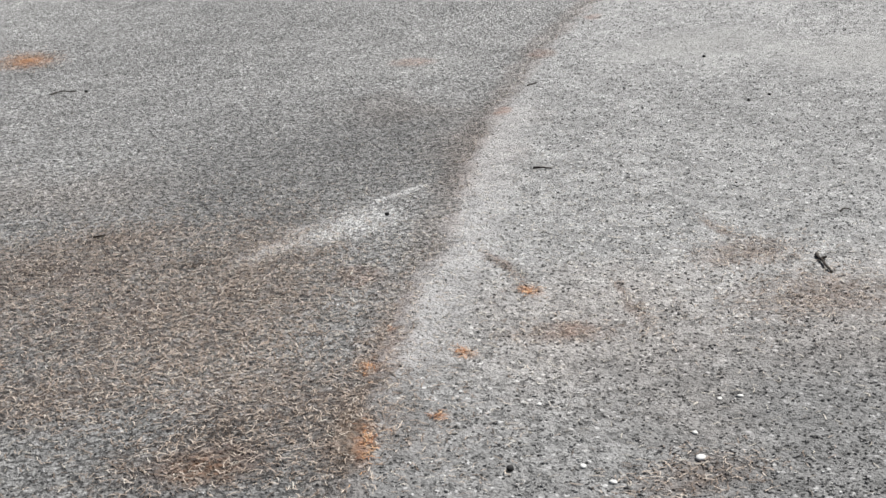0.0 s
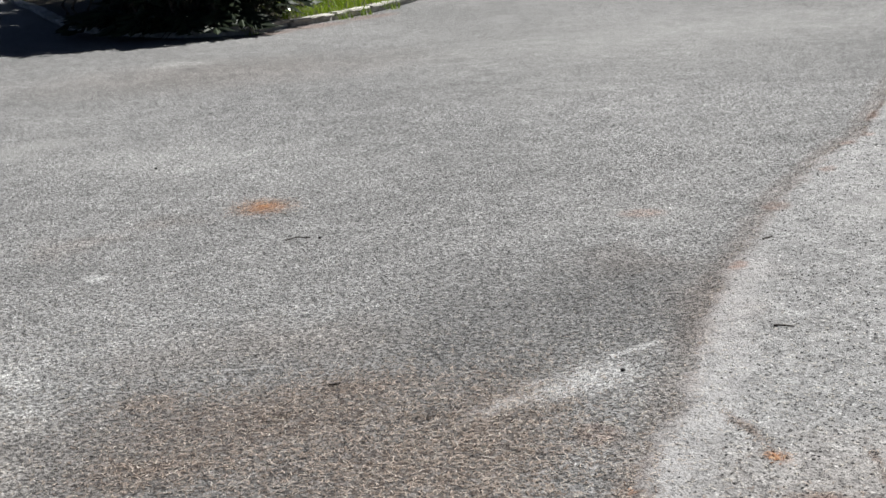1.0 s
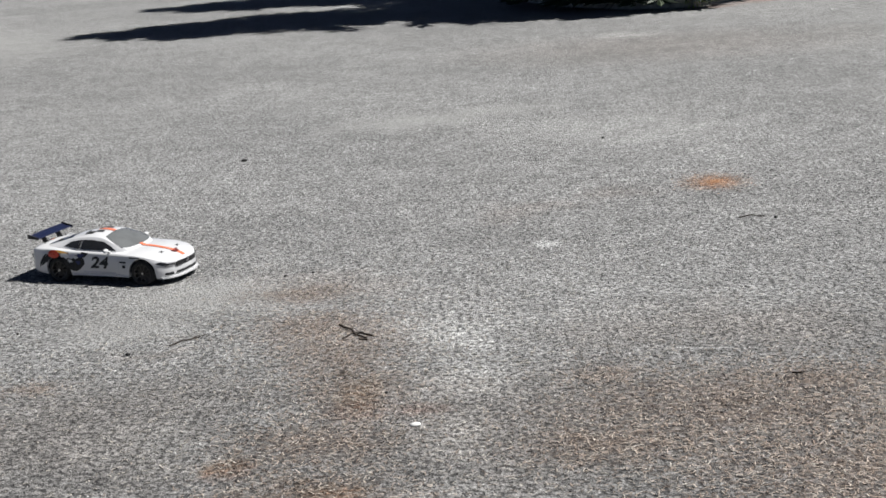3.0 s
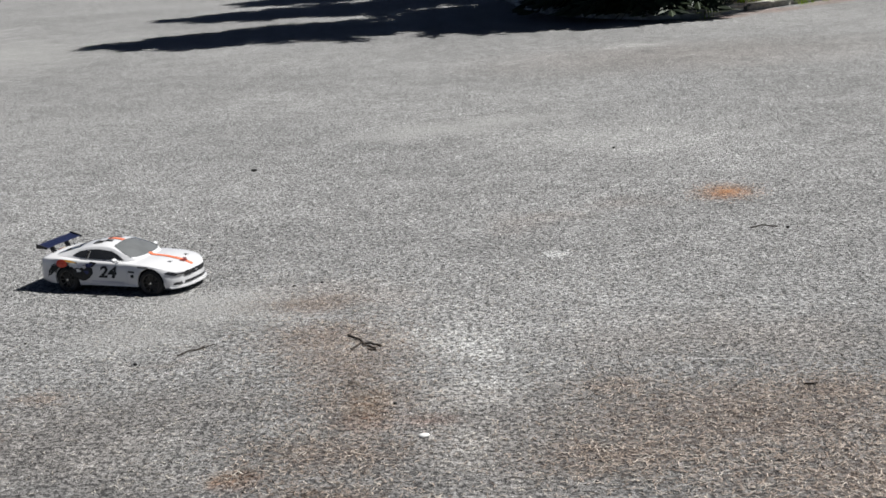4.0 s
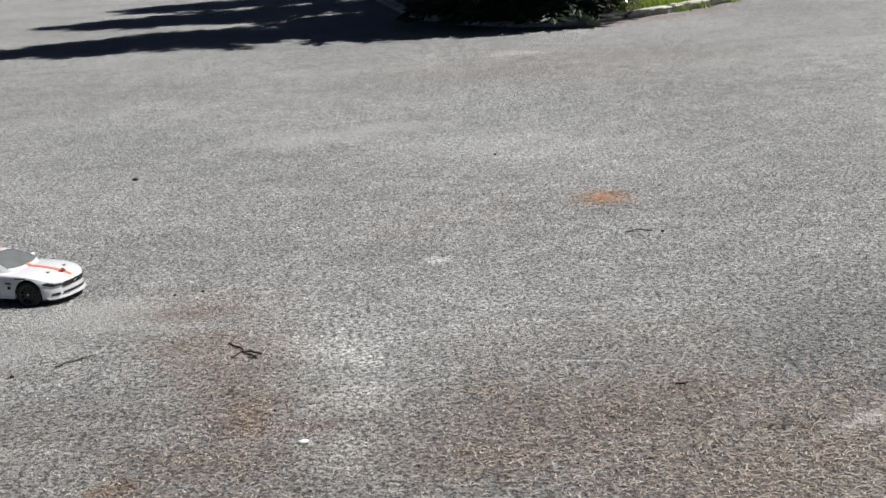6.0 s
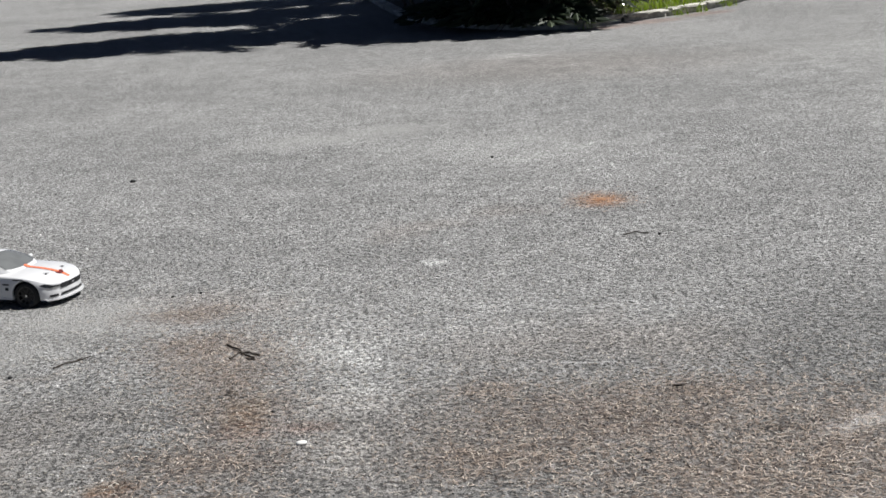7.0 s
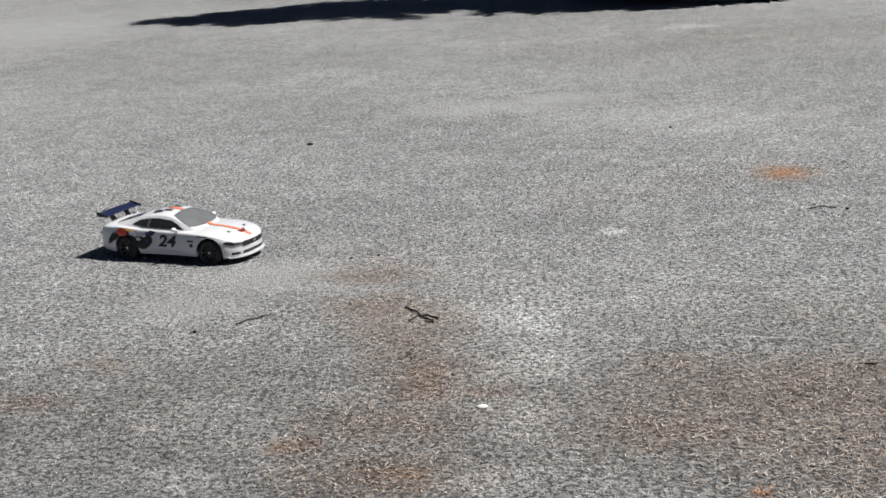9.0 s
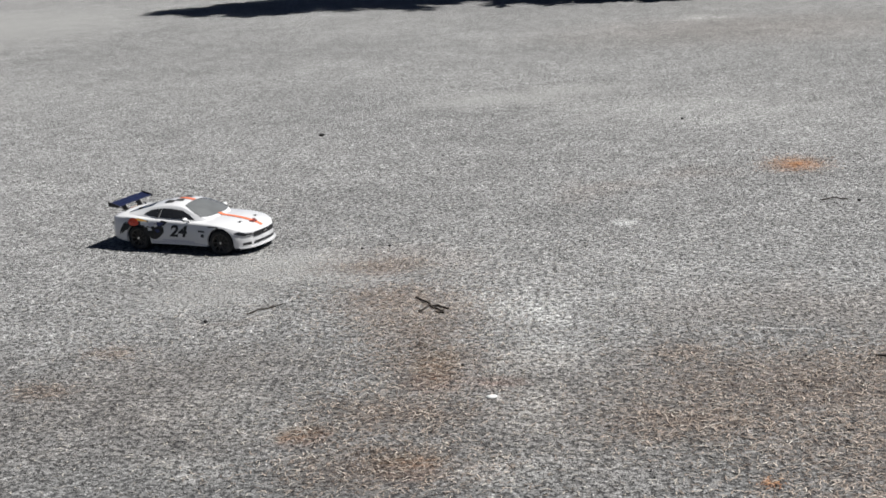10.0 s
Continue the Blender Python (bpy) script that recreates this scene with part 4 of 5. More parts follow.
def kerb():
    """Low edging stones, each one a piece of its own, bedded beside the road."""
    root = tagged(new("kerb"), "low pale stone kerb round a planted island", "kerb", kind="structure")
    rng = random.Random(8)
    variants = []
    for k in range(3):
        bm = bmesh.new()
        block(bm, (0.47, 0.055, 0.10), pose(0, 0.016, -0.012), 0.006)
        block(bm, (0.472, 0.095, 0.020), pose(0, 0, 0.047), 0.007)
        bmesh.ops.subdivide_edges(bm, edges=[e for e in bm.edges if e.calc_length() > 0.3], cuts=5)
        for v in bm.verts:
            v.co += Vector((rng.uniform(-1, 1), rng.uniform(-1, 1), rng.uniform(-1, 1))) * 0.004
        me = bpy.data.meshes.new("kerb_stone")
        bm.to_mesh(me)
        bm.free()
        me.materials.append(kerb_mat)
        variants.append(me)
    line = smooth_line(KERB_LINE, 0.505)
    for i, (a, b) in enumerate(zip(line, line[1:])):
        d = b - a
        side = Vector((-d.y, d.x, 0)).normalized()
        mid = (a + b) / 2 + side * 0.040
        turn = math.degrees(math.atan2(d.y, d.x))
        shared("kerb_stone", variants[i % 3], pose(mid.x, mid.y, 0.002 + rng.uniform(-0.006, 0.006), rng.uniform(-2, 2), rng.uniform(-1, 1), turn + rng.uniform(-1.5, 1.5)), root)


def island_rim(inset):
    line = smooth_line(KERB_LINE, 0.25)
    rim = []
    for a, b in zip(line, line[1:]):
        d = b - a
        rim.append(a + Vector((-d.y, d.x, 0)).normalized() * inset)
    return rim


def soil_material():
    n = Nodes("dark_leafy_soil")
    p = position(n)
    g = n.noise(p, 22.0, 6.0, 0.7)
    col = n.ramp(g, (0.3, (0.018, 0.014, 0.010)), (0.55, (0.05, 0.040, 0.025)), (0.8, (0.09, 0.085, 0.035)))
    return n.done(col, 0.95, n.bump(g, 0.8, 0.02))


def island():
    rim = island_rim(0.07)
    bm = bmesh.new()
    mid = Vector((2.0, 17.0, 0.10))
    rings = []
    for f, z in ((1.0, 0.040), (0.9, 0.055), (0.6, 0.075), (0.25, 0.085)):
        rings.append([bm.verts.new((mid.x + (p.x - mid.x) * f, mid.y + (p.y - mid.y) * f, z)) for p in rim])
    for a, b in zip(rings, rings[1:]):
        for i in range(len(rim)):
            j = (i + 1) % len(rim)
            bm.faces.new((a[i], a[j], b[j], b[i]))
    bm.faces.new(rings[-1])
    bmesh.ops.recalc_face_normals(bm, faces=bm.faces)
    tagged(part("planting_bed", bm, soil_material()), "dark earth bed inside the kerb", "ground", kind="structure")


def leaf_material(name, a, b, rough=0.55, through=0.25):
    """Leaves or blades that vary from piece to piece and let some light through."""
    n = Nodes(name)
    rnd = n.node("ShaderNodeNewGeometry", out=8)
    col = n.mix(rnd, a, b)
    n.done(col, rough)
    shine = n.node("ShaderNodeBsdfTranslucent", {"Color": col})
    both = n.node("ShaderNodeMixShader", {0: through, 1: n.bsdf.outputs[0], 2: shine})
    n.t.links.new(both, n.t.nodes["Material Output"].inputs[0])
    return n.mat


grass_mat = leaf_material("lawn_blades", (0.15, 0.27, 0.012), (0.32, 0.42, 0.035), 0.5, 0.40)
needle_mat = leaf_material("conifer_needles", (0.012, 0.022, 0.010), (0.030, 0.045, 0.018), 0.6, 0.12)
shrub_mat = leaf_material("shrub_leaves", (0.035, 0.05, 0.022), (0.09, 0.10, 0.06), 0.28, 0.1)
# darker copy of the shrub leaves: the conifers' shade is put into the colour
shade_mat = leaf_material("shaded_shrub_leaves", (0.012, 0.018, 0.008), (0.024, 0.032, 0.014), 0.6, 0.08)
bark_mat = stone_material("conifer_bark", (0.10, 0.075, 0.055), (0.045, 0.034, 0.027), 25.0)


def inside(poly, x, y):
    hit, j = False, len(poly) - 1
    for i in range(len(poly)):
        if (poly[i].y > y) != (poly[j].y > y) and x < (poly[j].x - poly[i].x) * (y - poly[i].y) / (poly[j].y - poly[i].y) + poly[i].x:
            hit = not hit
        j = i
    return hit


def grass():
    """Uncut grass along the edge of the island."""
    rng = np.random.default_rng(3)
    rim = island_rim(0.085)
    verts, faces = [], []
    for k in range(84000):
        x, y = (rng.uniform(-0.7, 4.4), 10.4 + 9.0 * rng.random() ** 1.3) if k % 2 else (rng.uniform(-0.7, 0.75), rng.uniform(13.2, 19.4))
        if not inside(rim, x, y):
            continue
        if (x - 0.62) ** 2 + (y - 11.75) ** 2 < 1.70 and x < 1.62 and rng.random() < 0.97:
            continue
        if x < 0.95 and y < 16.2:
            continue
        tall = rng.uniform(0.04, 0.10) * (1.9 if x < 1.3 and y > 16.0 else 1.0) * (1.0 + 0.5 * math.sin(3 * x) * math.sin(2.3 * y))
        a = rng.uniform(0, 6.28)
        u = np.array([math.cos(a), math.sin(a), 0]) * rng.uniform(0.002, 0.0035)
        lean = np.array([rng.normal(), rng.normal(), 0]) * 0.35 * tall
        base = np.array([x, y, 0.045])
        i = len(verts)
        verts += [base - u, base + u, base + lean * 0.35 + u * 0.8 + (0, 0, tall * 0.6), base + lean * 0.35 - u * 0.8 + (0, 0, tall * 0.6), base + lean + (0, 0, tall)]
        faces += [(i, i + 1, i + 2, i + 3), (i + 3, i + 2, i + 4)]
    # weeds in the joints and at the foot of the kerb
    line = smooth_line(KERB_LINE, 0.05)
    for a, b in zip(line, line[1:]):
        if not (1.25 < a.x < 3.6 and a.y < 14.5) or noise.noise(a * 3.1) < 0.16:
            continue
        d = (b - a).normalized()
        for _ in range(18):
            o = rng.normal(0.035, 0.045)
            base = np.array([a.x + d.x * rng.uniform(0, 0.05) - d.y * o, a.y + d.y * rng.uniform(0, 0.05) + d.x * o, 0.0 if o < 0 else 0.03])
            tall, ang = rng.uniform(0.02, 0.07), rng.uniform(0, 6.28)
            u = np.array([math.cos(ang), math.sin(ang), 0]) * 0.003
            lean = np.array([rng.normal(), rng.normal(), 0]) * 0.5 * tall
            i = len(verts)
            verts += [base - u, base + u, base + lean * 0.35 + u * 0.8 + (0, 0, tall * 0.6), base + lean * 0.35 - u * 0.8 + (0, 0, tall * 0.6), base + lean + (0, 0, tall)]
            faces += [(i, i + 1, i + 2, i + 3), (i + 3, i + 2, i + 4)]
    tagged(from_lists("grass", verts, faces, grass_mat), "bright green uncut grass on the island", "grass", kind="stuff")


def shrub(x, y, r, h, count, seed, leaves=shrub_mat):
    """A low leafy shrub: stems and folded oval leaves."""
    rng = np.random.default_rng(seed)
    root = tagged(new("shrub"), "low dark-leaved shrub at the kerb's edge", "shrub", "shrubs on the island")
    bm = bmesh.new()
    for i in range(16):
        a, d = rng.uniform(0, 6.28), rng.uniform(0.3, 1.0) * r
        top = Vector((d * math.cos(a), d * math.sin(a), h * rng.uniform(0.6, 1.0)))
        knee = top * 0.5 + Vector((0, 0, h * 0.15))
        rod(bm, (0, 0, 0), knee, 0.007, 0.005, 6)
        rod(bm, knee, top, 0.005, 0.002, 6)
    part("stems", bm, bark_mat, root)
    verts, faces = [], []
    for i in range(count):
        a, d = rng.uniform(0, 6.28), r * math.sqrt(rng.random())
        z = h * rng.uniform(0.05, 1.0) * (1 - 0.5 * (d / r) ** 2)
        c = Vector((d * math.cos(a), d * math.sin(a), z))
        m = Euler((rng.uniform(-0.8, 0.8), rng.uniform(-0.8, 0.8), rng.uniform(0, 6.28))).to_matrix()
        L, W = rng.uniform(0.022, 0.045), rng.uniform(0.008, 0.014)
        k = len(verts)
        for v in ((0, 0, 0), (L * 0.4, W, 0.004), (L, 0, -0.003), (L * 0.4, -W, 0.004), (L * 0.45, 0, -0.002)):
            verts.append(c + m @ Vector(v))
        faces += [(k, k + 4, k + 1), (k + 1, k + 4, k + 2), (k, k + 3, k + 4), (k + 3, k + 2, k + 4)]
    from_lists("foliage", verts, faces, leaves, root)
    root.matrix_basis = pose(x, y, 0.045)


def conifer(x, y, H, R, low, seed, full=2.2, label="tall dark green conifer with drooping branches on the island"):
    """An evergreen: tapered trunk, whorls of drooping limbs, sprays of needles along them."""
    rng = np.random.default_rng(seed)
    root = tagged(new("conifer"), label, "tree", "conifers on the island")
    bm = bmesh.new()
    k = 8
    rings = []
    for i in range(k + 1):
        r = 0.0192 * H * (1 - i / k) + 0.010
        rings.append([bm.verts.new((0.02 * math.sin(i) + r * math.cos(0.5236 * q), 0.02 * math.cos(i * 1.7) + r * math.sin(0.5236 * q), H * i / k)) for q in range(12)])
    for a, b in zip(rings, rings[1:]):
        for q in range(12):
            bm.faces.new((a[q], a[(q + 1) % 12], b[(q + 1) % 12], b[q]))
    bm.faces.new(rings[-1])
    part("trunk", bm, bark_mat, root)
    lv, lf, sv, sf = [], [], [], []
    z = low
    while z < H - 0.1:
        f = (z - low * 0.5) / H
        reach = R * max(0.06, 1 - max(f, 0) ** full)
        for j in range(7):
            a = rng.uniform(0, 6.28)
            L = reach * rng.uniform(0.62, 1.12)
            way = np.array([math.cos(a), math.sin(a), 0])
            across = np.array([-math.sin(a), math.cos(a), 0])
            rise, sag = rng.uniform(0.0, 0.25), rng.uniform(0.25, 0.5)

            def at(t):
                return way * L * t + np.array([0, 0, z + L * (rise * t - sag * t * t)])
            i0 = len(lv)
            for t in (0.0, 0.35, 0.7, 1.0):
                r = 0.012 * (1 - 0.8 * t) * (0.5 + L)
                c = at(t)
                lv.extend([c + across * r, c + (0, 0, r), c - across * r])
            for s in range(3):
                for e in range(3):
                    b0, b1 = i0 + 3 * s + e, i0 + 3 * s + (e + 1) % 3
                    lf.append((b0, b1, b1 + 3, b0 + 3))
            for _ in range(int(22 + 54 * L)):
                t = rng.uniform(0.12, 1.02)
                c = at(t)
                if c[2] < 0.05 - 0.045:
                    continue
                side = rng.choice([-1, 1])
                out = way * rng.uniform(0.3, 1.0) + across * side * rng.uniform(0.1, 1.0) + np.array([0, 0, rng.uniform(-0.35, 0.1)])
                out /= np.linalg.norm(out)
                n = np.cross(out, [0, 0, 1.0]); n /= np.linalg.norm(n) + 1e-9
                Ls, Ws = rng.uniform(0.11, 0.22), rng.uniform(0.016, 0.034)
                up = np.cross(n, out)
                q = len(sv)
                tip = c + out * Ls
                tip[2] = max(tip[2], 0.01)
                m = c + out * Ls * 0.45
                m[2] = max(m[2], 0.01)
                sv.extend([c, m + n * Ws, tip, m - n * Ws, m + up * Ws * 0.8])
                sf.extend([(q, q + 1, q + 4), (q + 1, q + 2, q + 4), (q + 2, q + 3, q + 4), (q + 3, q, q + 4)])
        z += 0.15
    from_lists("limbs", lv, lf, bark_mat, root)
    from_lists("crown", sv, sf, needle_mat, root)
    root.matrix_basis = pose(x, y, 0.045)


kerb()
island()
grass()
conifer(1.05, 11.86, 6.55, 1.36, 0.80, 21, 2.5)
conifer(2.20, 14.45, 8.3, 1.30, 1.3, 22, 3.0)
# added tree, its crown above the view, to keep the grass in shade
conifer(2.35, 16.35, 2.7, 0.80, 1.0, 24, 2.0, "young dark green conifer added to shade the island's grass")
conifer(1.10, 10.92, 1.85, 0.66, 0.30, 25, 3.0, "low spreading conifer overhanging the kerb")
conifer(2.45, 16.30, 8.0, 0.95, 4.6, 23, 2.4)
# added filler tree that closes lit gaps between the larger trees' shadows
conifer(1.30, 13.05, 3.3, 0.75, 0.9, 26, 2.4)
# dwarf conifers added to hide the kerb, in place of deeper shade
for i, (cx, cy, cr, ch) in enumerate([(0.80, 12.45, 0.52, 0.75), (0.86, 11.62, 0.60, 0.8), (1.06, 11.05, 0.60, 0.7), (1.0, 13.1, 0.6, 1.0),
                                      (0.02, 13.2, 0.34, 0.18), (0.10, 12.6, 0.38, 0.20), (0.22, 12.1, 0.40, 0.20), (0.38, 11.6, 0.42, 0.24), (0.54, 11.10, 0.46, 0.36), (0.80, 10.82, 0.44, 0.36), (1.10, 10.64, 0.38, 0.34)]):
    conifer(cx, cy, ch, cr, 0.10 if ch > 0.4 else 0.12, 60 + i, 2.0, "dwarf spreading conifer added as dark cover over the shaded kerb")
shrub(1.34, 11.02, 0.26, 0.30, 700, 5)
shrub(1.66, 11.30, 0.16, 0.22, 260, 6)
# shrubs under the conifers, with deep shade painted into their leaves
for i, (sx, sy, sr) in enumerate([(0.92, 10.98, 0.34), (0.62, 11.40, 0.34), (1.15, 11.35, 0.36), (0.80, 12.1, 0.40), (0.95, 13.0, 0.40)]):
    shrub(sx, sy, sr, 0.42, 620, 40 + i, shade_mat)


# ---- a garage-like block added outside the view, whose roof shades the far road ----
def shadow_block():
    root = tagged(new("shadow_block"), "unseen garage-like block added to cast a roof shadow on the far road", "building")
    wall = plain("grey_render", (0.45, 0.44, 0.42), 0.9, 0.0, 0.25, 6)
    felt = plain("dark_roof_felt", (0.06, 0.06, 0.062), 0.9, 0.0, 0.3, 8)
    bm = bmesh.new()
    outline = [(5.02, 1.2), (5.72, 5.68), (5.83, 6.20), (5.90, 6.62), (6.00, 6.83), (6.16, 6.96), (6.40, 7.05), (6.72, 7.10), (13.0, 7.10), (13.0, 1.2)]
    lo = [bm.verts.new((px, py, 2.50)) for px, py in outline]
    hi = [bm.verts.new((px, py, 2.64)) for px, py in outline]
    bm.faces.new(list(reversed(lo)))
    bm.faces.new(hi)
    for i in range(len(outline)):
        j = (i + 1) % len(outline)
        bm.faces.new((lo[i], lo[j], hi[j], hi[i]))
    bmesh.ops.recalc_face_normals(bm, faces=bm.faces)
    part("roof", bm, felt, root)
    for (ax, ay), (bx, by) in (((6.1, 1.6), (6.45, 6.7)), ((6.45, 6.7), (12.6, 6.7)), ((12.6, 6.7), (12.6, 1.6)), ((12.6, 1.6), (6.1, 1.6))):
        bm = bmesh.new()
        d = math.hypot(bx - ax, by - ay)
        block(bm, (d, 0.2, 2.5), pose((ax + bx) / 2, (ay + by) / 2, 1.25, 0, 0, math.degrees(math.atan2(by - ay, bx - ax))))
        part("wall", bm, wall, root)


shadow_block()


# ---- small things lying on the asphalt ----
twig_mat = plain("dark_twig_bark", (0.035, 0.026, 0.020), 0.9, 0.0, 0.4, 120)
pebble_dark = plain("dark_pebble", (0.022, 0.021, 0.021), 0.8, 0.0, 0.3, 200)
pebble_white = plain("white_pebble", (0.66, 0.655, 0.63), 0.7, 0.0, 0.15, 120)


def over(x, y):
    """The height of the road's surface."""
    for (x0, y0), (x1, y1) in zip(CRACK, CRACK[1:]):
        if y0 <= y <= y1:
            return 0.005 if x > x0 + (x1 - x0) * (y - y0) / (y1 - y0) else 0.0
    return 0.0


def twig(lines, r, label):
    """A fallen twig: kinked, tapered, with side shoots."""
    bm = bmesh.new()
    rng = random.Random(int(r * 1e5) + len(lines[0]))
    for line in lines:
        pts = [Vector((x, y, over(x, y) + r * 0.9 + (0.003 if i % 2 else 0.0))) for i, (x, y) in enumerate(line)]
        fine = []
        for a, b in zip(pts, pts[1:]):
            for k in range(3):
                fine.append(a.lerp(b, k / 3) + Vector((rng.uniform(-1, 1), rng.uniform(-1, 1), 0)) * r * 0.8)
        fine.append(pts[-1])
        for i, (a, b) in enumerate(zip(fine, fine[1:])):
            f0, f1 = 1 - 0.45 * i / len(fine), 1 - 0.45 * (i + 1) / len(fine)
            rod(bm, a, b, r * f0, r * f1, 7)
            bmesh.ops.create_icosphere(bm, subdivisions=1, radius=r * f1 * 1.05, matrix=Matrix.Translation(b))
    tagged(part("twig", bm, twig_mat), label, "twig", "twigs on the asphalt")


twig([[(-0.449, 3.140), (-0.418, 3.091), (-0.400, 3.055), (-0.376, 3.022)], [(-0.362, 3.046), (-0.390, 3.062), (-0.412, 3.072), (-0.430, 3.026)], [(-0.376, 3.022), (-0.392, 3.018)]],
     0.0026, "dark forked twig lying on brown-stained asphalt")
twig([[(-0.818, 3.050), (-0.798, 3.071), (-0.777, 3.090), (-0.748, 3.112)], [(-0.777, 3.090), (-0.768, 3.104)]], 0.0018, "thin dark bent twig on dusty asphalt")
twig([[(1.662, 1.892), (1.646, 1.850), (1.632, 1.806)], [(1.655, 1.872), (1.664, 1.866)]], 0.0032, "short thick black twig on pale asphalt")
twig([[(1.451, 2.640), (1.468, 2.622), (1.487, 2.615)]], 0.0025, "short dark twig on pale asphalt")
twig([[(1.852, 2.068), (1.864, 2.073), (1.876, 2.067)]], 0.0019, "short dark twig on pale asphalt")
twig([[(1.778, 3.334), (1.805, 3.336)]], 0.0023, "short dark twig on pale asphalt")
twig([[(0.585, 3.975), (0.615, 3.990), (0.655, 3.975)]], 0.0019, "thin dark twig on grey asphalt")
twig([[(0.475, 2.675), (0.490, 2.668), (0.500, 2.678)]], 0.0023, "small dark twig on brown-stained asphalt")


def pebble(x, y, a, b, c, turn, material, label, seed):
    rng = random.Random(seed)
    bm = bmesh.new()
    bmesh.ops.create_icosphere(bm, subdivisions=2, radius=1.0)
    for v in bm.verts:
        v.co *= 1 + 0.18 * noise.noise(v.co * 1.3 + Vector((seed, 0, 0))) + rng.uniform(-0.03, 0.03)
        v.co = Vector((v.co.x * a, v.co.y * b, v.co.z * c))
    ob = tagged(part("pebble", bm, material, None, "", True), label, "pebble", "pebbles on the asphalt")
    ob.matrix_basis = pose(x, y, over(x, y) + c * 0.75, 0, 0, turn)


pebble(-0.240, 2.492, 0.0108, 0.0075, 0.0040, 10, pebble_white, "flat white pebble on asphalt", 1)
pebble(0.813, 1.421, 0.0060, 0.0050, 0.0048, 30, pebble_dark, "small black pebble on pale asphalt", 2)
for i, (px, py, pr) in enumerate([(-0.900, 2.998, 0.0050), (2.195, 2.891, 0.0055), (2.370, 3.374, 0.0060), (2.274, 2.912, 0.0045), (0.682, 3.958, 0.0055), (1.052, 2.515, 0.0055), (0.302, 5.372, 0.0060),
                                  (-0.306, 2.672, 0.0045), (-1.212, 3.20, 0.0035), (-0.57, 3.62, 0.0040), (-0.64, 3.60, 0.0040)]):
    pebble(px, py, pr, pr * 0.8, pr * 0.7, 40 * i, pebble_dark, "small dark pebble on asphalt", 10 + i)
for i, (px, py, pr) in enumerate([(1.057, 1.333, 0.0085), (0.905, 1.385, 0.0060), (1.090, 1.399, 0.0050), (0.920, 1.329, 0.0060), (1.211, 1.467, 0.0050), (1.179, 1.473, 0.0048), (0.936, 1.579, 0.0045)]):
    pebble(px, py, pr, pr * 0.75, pr * 0.4, 25 + 35 * i, pebble_white, "small white chipping on pale asphalt", 40 + i)
pebble(-1.045, 5.315, 0.0120, 0.0080, 0.0060, 20, pebble_dark, "small dark pebble on asphalt", 9)


def sprinkle(name, label, rows, count, length, width, material, seed, wide=0.0):
    """Fallen needles: thin bent slips lying in drifts on the road."""
    rng = np.random.default_rng(seed)
    area = np.array([r[2] * r[3] for r in rows])
    pick = rng.choice(len(rows), count, p=area / area.sum())
    verts, faces = [], []
    for k in pick:
        x, y, a, b, turn = rows[k]
        rr, th = abs(rng.normal()) * 0.42 + wide * rng.random(), rng.uniform(0, 6.28)
        u, v = a * rr * math.cos(th), b * rr * math.sin(th)
        c, s = math.cos(radians(turn)), math.sin(radians(turn))
        px, py = x + c * u - s * v, y + s * u + c * v
        L, w = rng.uniform(*length), width * rng.uniform(0.7, 1.3)
        a0, bend = rng.uniform(0, 6.28), rng.uniform(-0.7, 0.7)
        z = over(px, py) + rng.uniform(0.0008, 0.003)
        pts = [np.array([px, py, z])]
        for j in range(2):
            ang = a0 + bend * j
            pts.append(pts[-1] + np.array([math.cos(ang), math.sin(ang), rng.uniform(0.02, 0.22) * (1 - 2 * j)]) * L / 2)
        i = len(verts)
        for j, q in enumerate(pts):
            ang = a0 + bend * min(j, 1)
            n = np.array([-math.sin(ang), math.cos(ang), 0.0]) * w
            verts += [q - n, q + n]
        faces += [(i, i + 1, i + 3, i + 2), (i + 2, i + 3, i + 5, i + 4)]
    tagged(from_lists(name, verts, faces, material), label, "needles", kind="stuff")


def slip_material(name, *stops):
    n = Nodes(name)
    rnd = n.node("ShaderNodeNewGeometry", out=8)
    return n.done(n.ramp(rnd, *stops), 0.8)


brown_slips = slip_material("dry_brown_needles", (0.0, (0.05, 0.037, 0.03)), (0.4, (0.18, 0.135, 0.105)), (0.75, (0.36, 0.29, 0.235)), (1.0, (0.54, 0.47, 0.40)))
tan_slips = slip_material("bleached_needles", (0.0, (0.10, 0.09, 0.08)), (0.5, (0.30, 0.27, 0.23)), (1.0, (0.58, 0.54, 0.47)))
rust_slips = slip_material("rusty_needles", (0.0, (0.12, 0.05, 0.025)), (0.5, (0.34, 0.15, 0.065)), (1.0, (0.55, 0.36, 0.21)))
sprinkle("brown_needles", "dry brown needles drifted on the asphalt", BROWN, 22000, (0.007, 0.018), 0.0006, brown_slips, 31, 0.6)
sprinkle("scattered_needles", "single dry needles scattered over the asphalt", [(0.2, 2.4, 1.6, 1.3, 0), (1.2, 2.2, 1.0, 1.2, 0), (-0.6, 3.0, 1.2, 1.4, 0)], 12000, (0.007, 0.017), 0.0006, tan_slips, 33, 0.4)
sprinkle("crack_needles", "brown needles caught along the crack", beside(-0.015, 0.03), 1900, (0.007, 0.015), 0.0006, brown_slips, 34, 0.3)
sprinkle("rusty_needles", "rust-orange needles gathered in small heaps", RUST, 1100, (0.007, 0.015), 0.0006, rust_slips, 32)

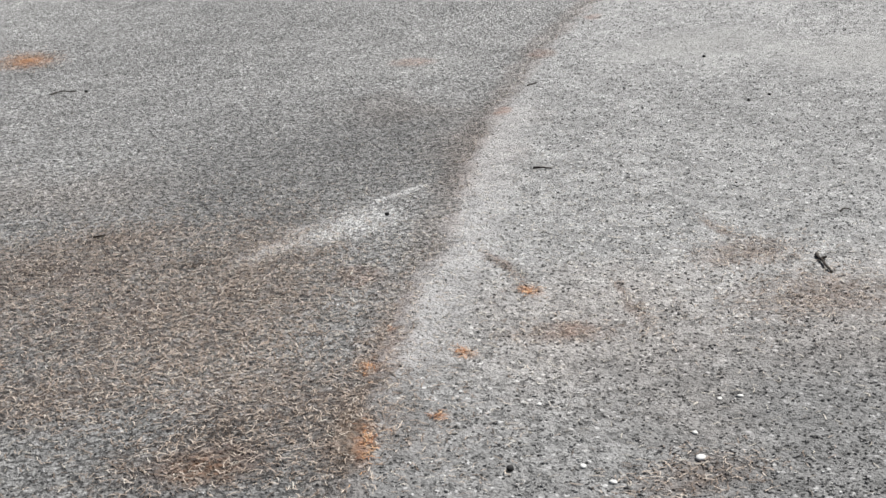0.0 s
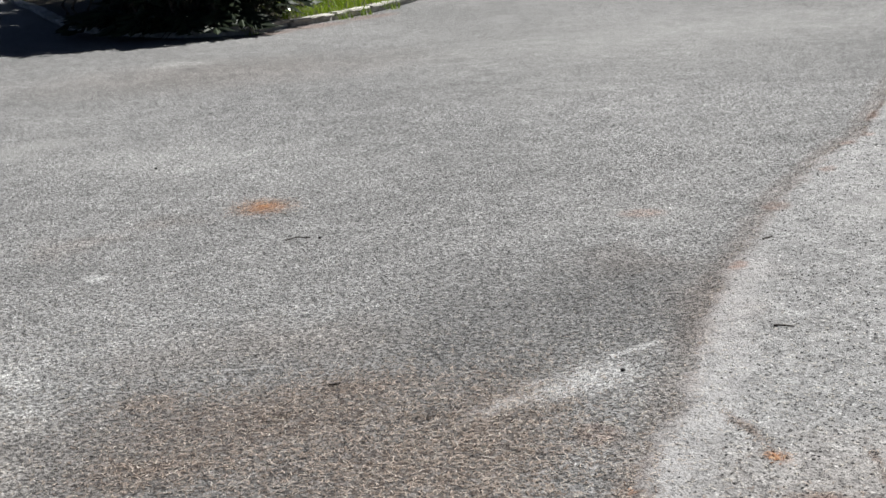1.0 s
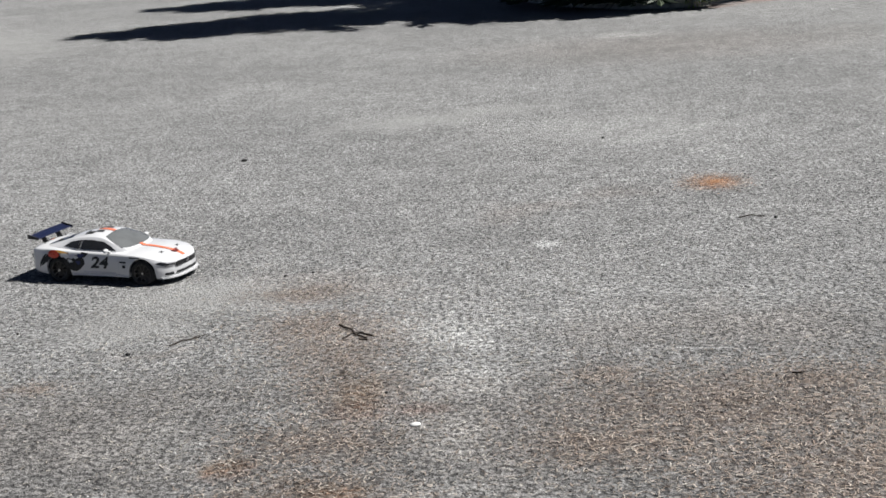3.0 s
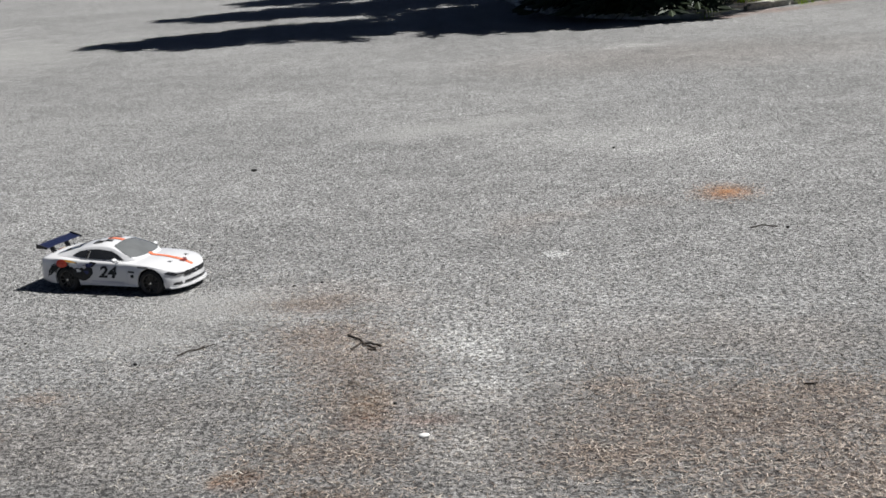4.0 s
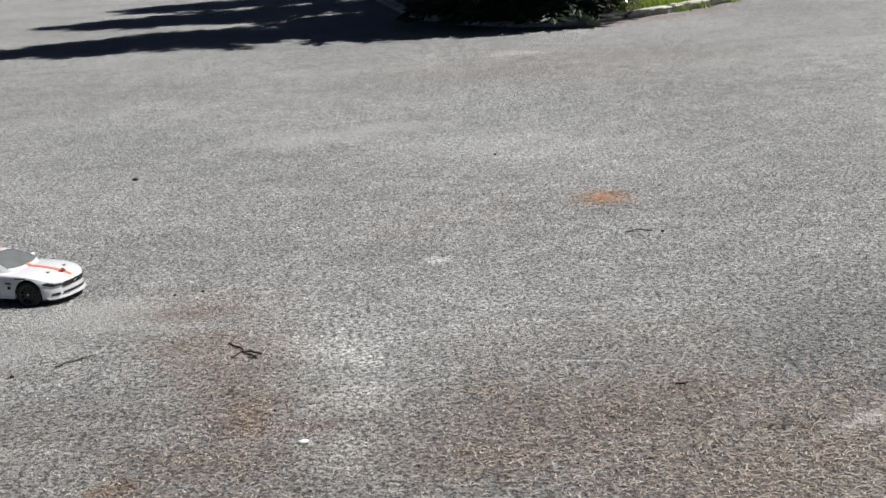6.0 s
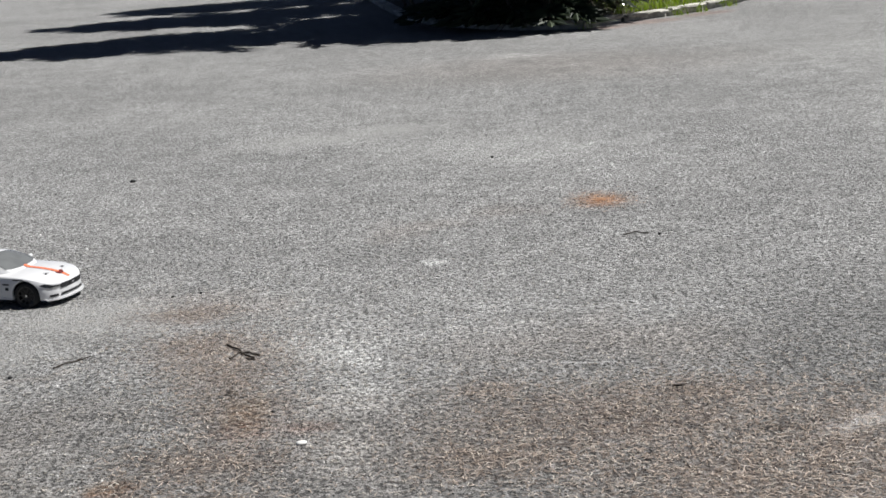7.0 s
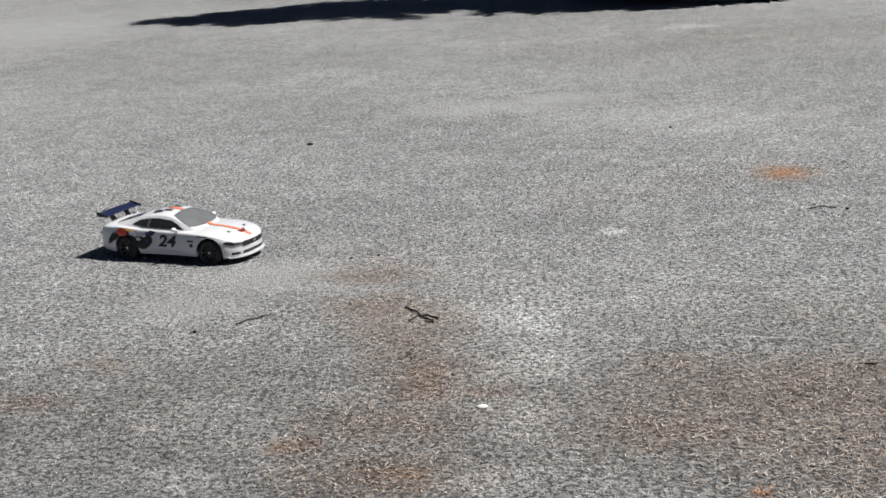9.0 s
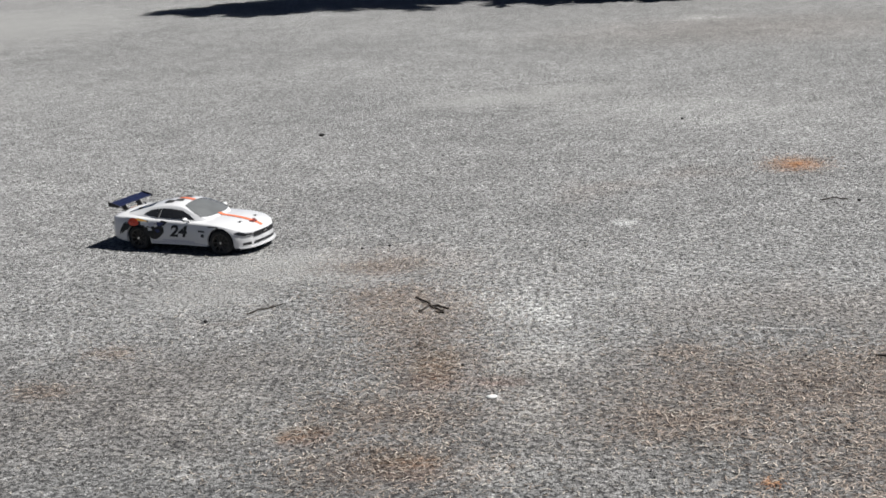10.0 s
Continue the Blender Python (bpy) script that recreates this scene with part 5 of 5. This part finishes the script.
dark_slips = slip_material("dark_plant_debris", (0.0, (0.012, 0.010, 0.008)), (0.7, (0.035, 0.026, 0.02)), (1.0, (0.09, 0.065, 0.05)))
sprinkle("plant_debris", "dark crumbs of bark and needles on brown asphalt", [(0.47, 2.65, 0.10, 0.05, 0), (0.36, 2.53, 0.16, 0.09, 0), (0.62, 2.42, 0.16, 0.10, 0), (0.5, 1.72, 0.22, 0.14, 0),
                                                                            (-0.42, 2.25, 0.16, 0.10, 0), (-0.40, 2.80, 0.12, 0.18, 0), (1.13, 2.12, 0.02, 0.12, 0), (1.255, 1.84, 0.02, 0.14, -12)],
         900, (0.004, 0.011), 0.0011, dark_slips, 35)


def grit():
    """Chippings standing proud of the worn bitumen over the near road."""
    rng = np.random.default_rng(12)
    count = 95000
    y = 1.15 + 3.6 * rng.random(count) ** 1.35
    x = -0.52 * y + (1.52 * y + 0.2) * rng.random(count)
    far = 24000
    fy = 4.3 + 5.6 * rng.random(far) ** 0.9
    x, y = np.concatenate([x, -0.45 * fy + 1.15 * fy * rng.random(far)]), np.concatenate([y, fy])
    count += far
    for cx, cy, a, b, turn in SMOOTH[:4]:
        c, sn = math.cos(radians(turn)), math.sin(radians(turn))
        u, v = (c * (x - cx) + sn * (y - cy)) / a, (-sn * (x - cx) + c * (y - cy)) / b
        keep = (u * u + v * v > 0.8) | (rng.random(count) < 0.12)
        x, y, count = x[keep], y[keep], int(keep.sum())
    # dust fills the strip along the crack
    right = (x - np.interp(y, [q[1] for q in CRACK], [q[0] for q in CRACK])) * 0.85
    keep = (right < 0.0) | (right > 0.11) | (y < 1.6) | (y > 3.2) | (rng.random(count) < 0.25)
    x, y, right, count = x[keep], y[keep], right[keep], int(keep.sum())
    # fewer and larger ones stand out of the pale layer
    keep = (right < 0.0) | (rng.random(count) < 0.55)
    x, y, right, count = x[keep], y[keep], right[keep], int(keep.sum())
    r = (0.0017 + 0.0020 * rng.random(count) ** 1.6) * np.where(right < 0.0, 1.0, 1.25) * np.clip(y / 3.6, 1.0, 1.45)
    lift = np.array([over(a, b) for a, b in zip(x, y)])
    turn, ratio, tall = rng.uniform(0, 6.28, count), rng.uniform(0.65, 1.0, count), r * rng.uniform(0.28, 0.70, count) * np.clip(1.9 - y / 4.2, 0.4, 1.0)
    verts = np.zeros((count, 8, 3))
    for k in range(8):
        ang = turn + (k % 4) * 1.5708 + rng.uniform(-0.35, 0.35, count)
        size = r * rng.uniform(0.8, 1.15, count) * (1.0 if k < 4 else 0.62)
        verts[:, k, 0] = x + size * np.cos(ang)
        verts[:, k, 1] = y + size * ratio * np.sin(ang)
        verts[:, k, 2] = lift + (-0.0006 if k < 4 else tall * rng.uniform(0.75, 1.1, count))
    quads = np.array([(0, 1, 5, 4), (1, 2, 6, 5), (2, 3, 7, 6), (3, 0, 4, 7), (4, 5, 6, 7)])
    faces = (np.arange(count)[:, None, None] * 8 + quads[None]).reshape(-1, 4)
    tagged(from_lists("loose_grit", verts.reshape(-1, 3).tolist(), faces.tolist(), chip_mat), "loose grey and white chippings on asphalt", "grit", kind="stuff")


grit()
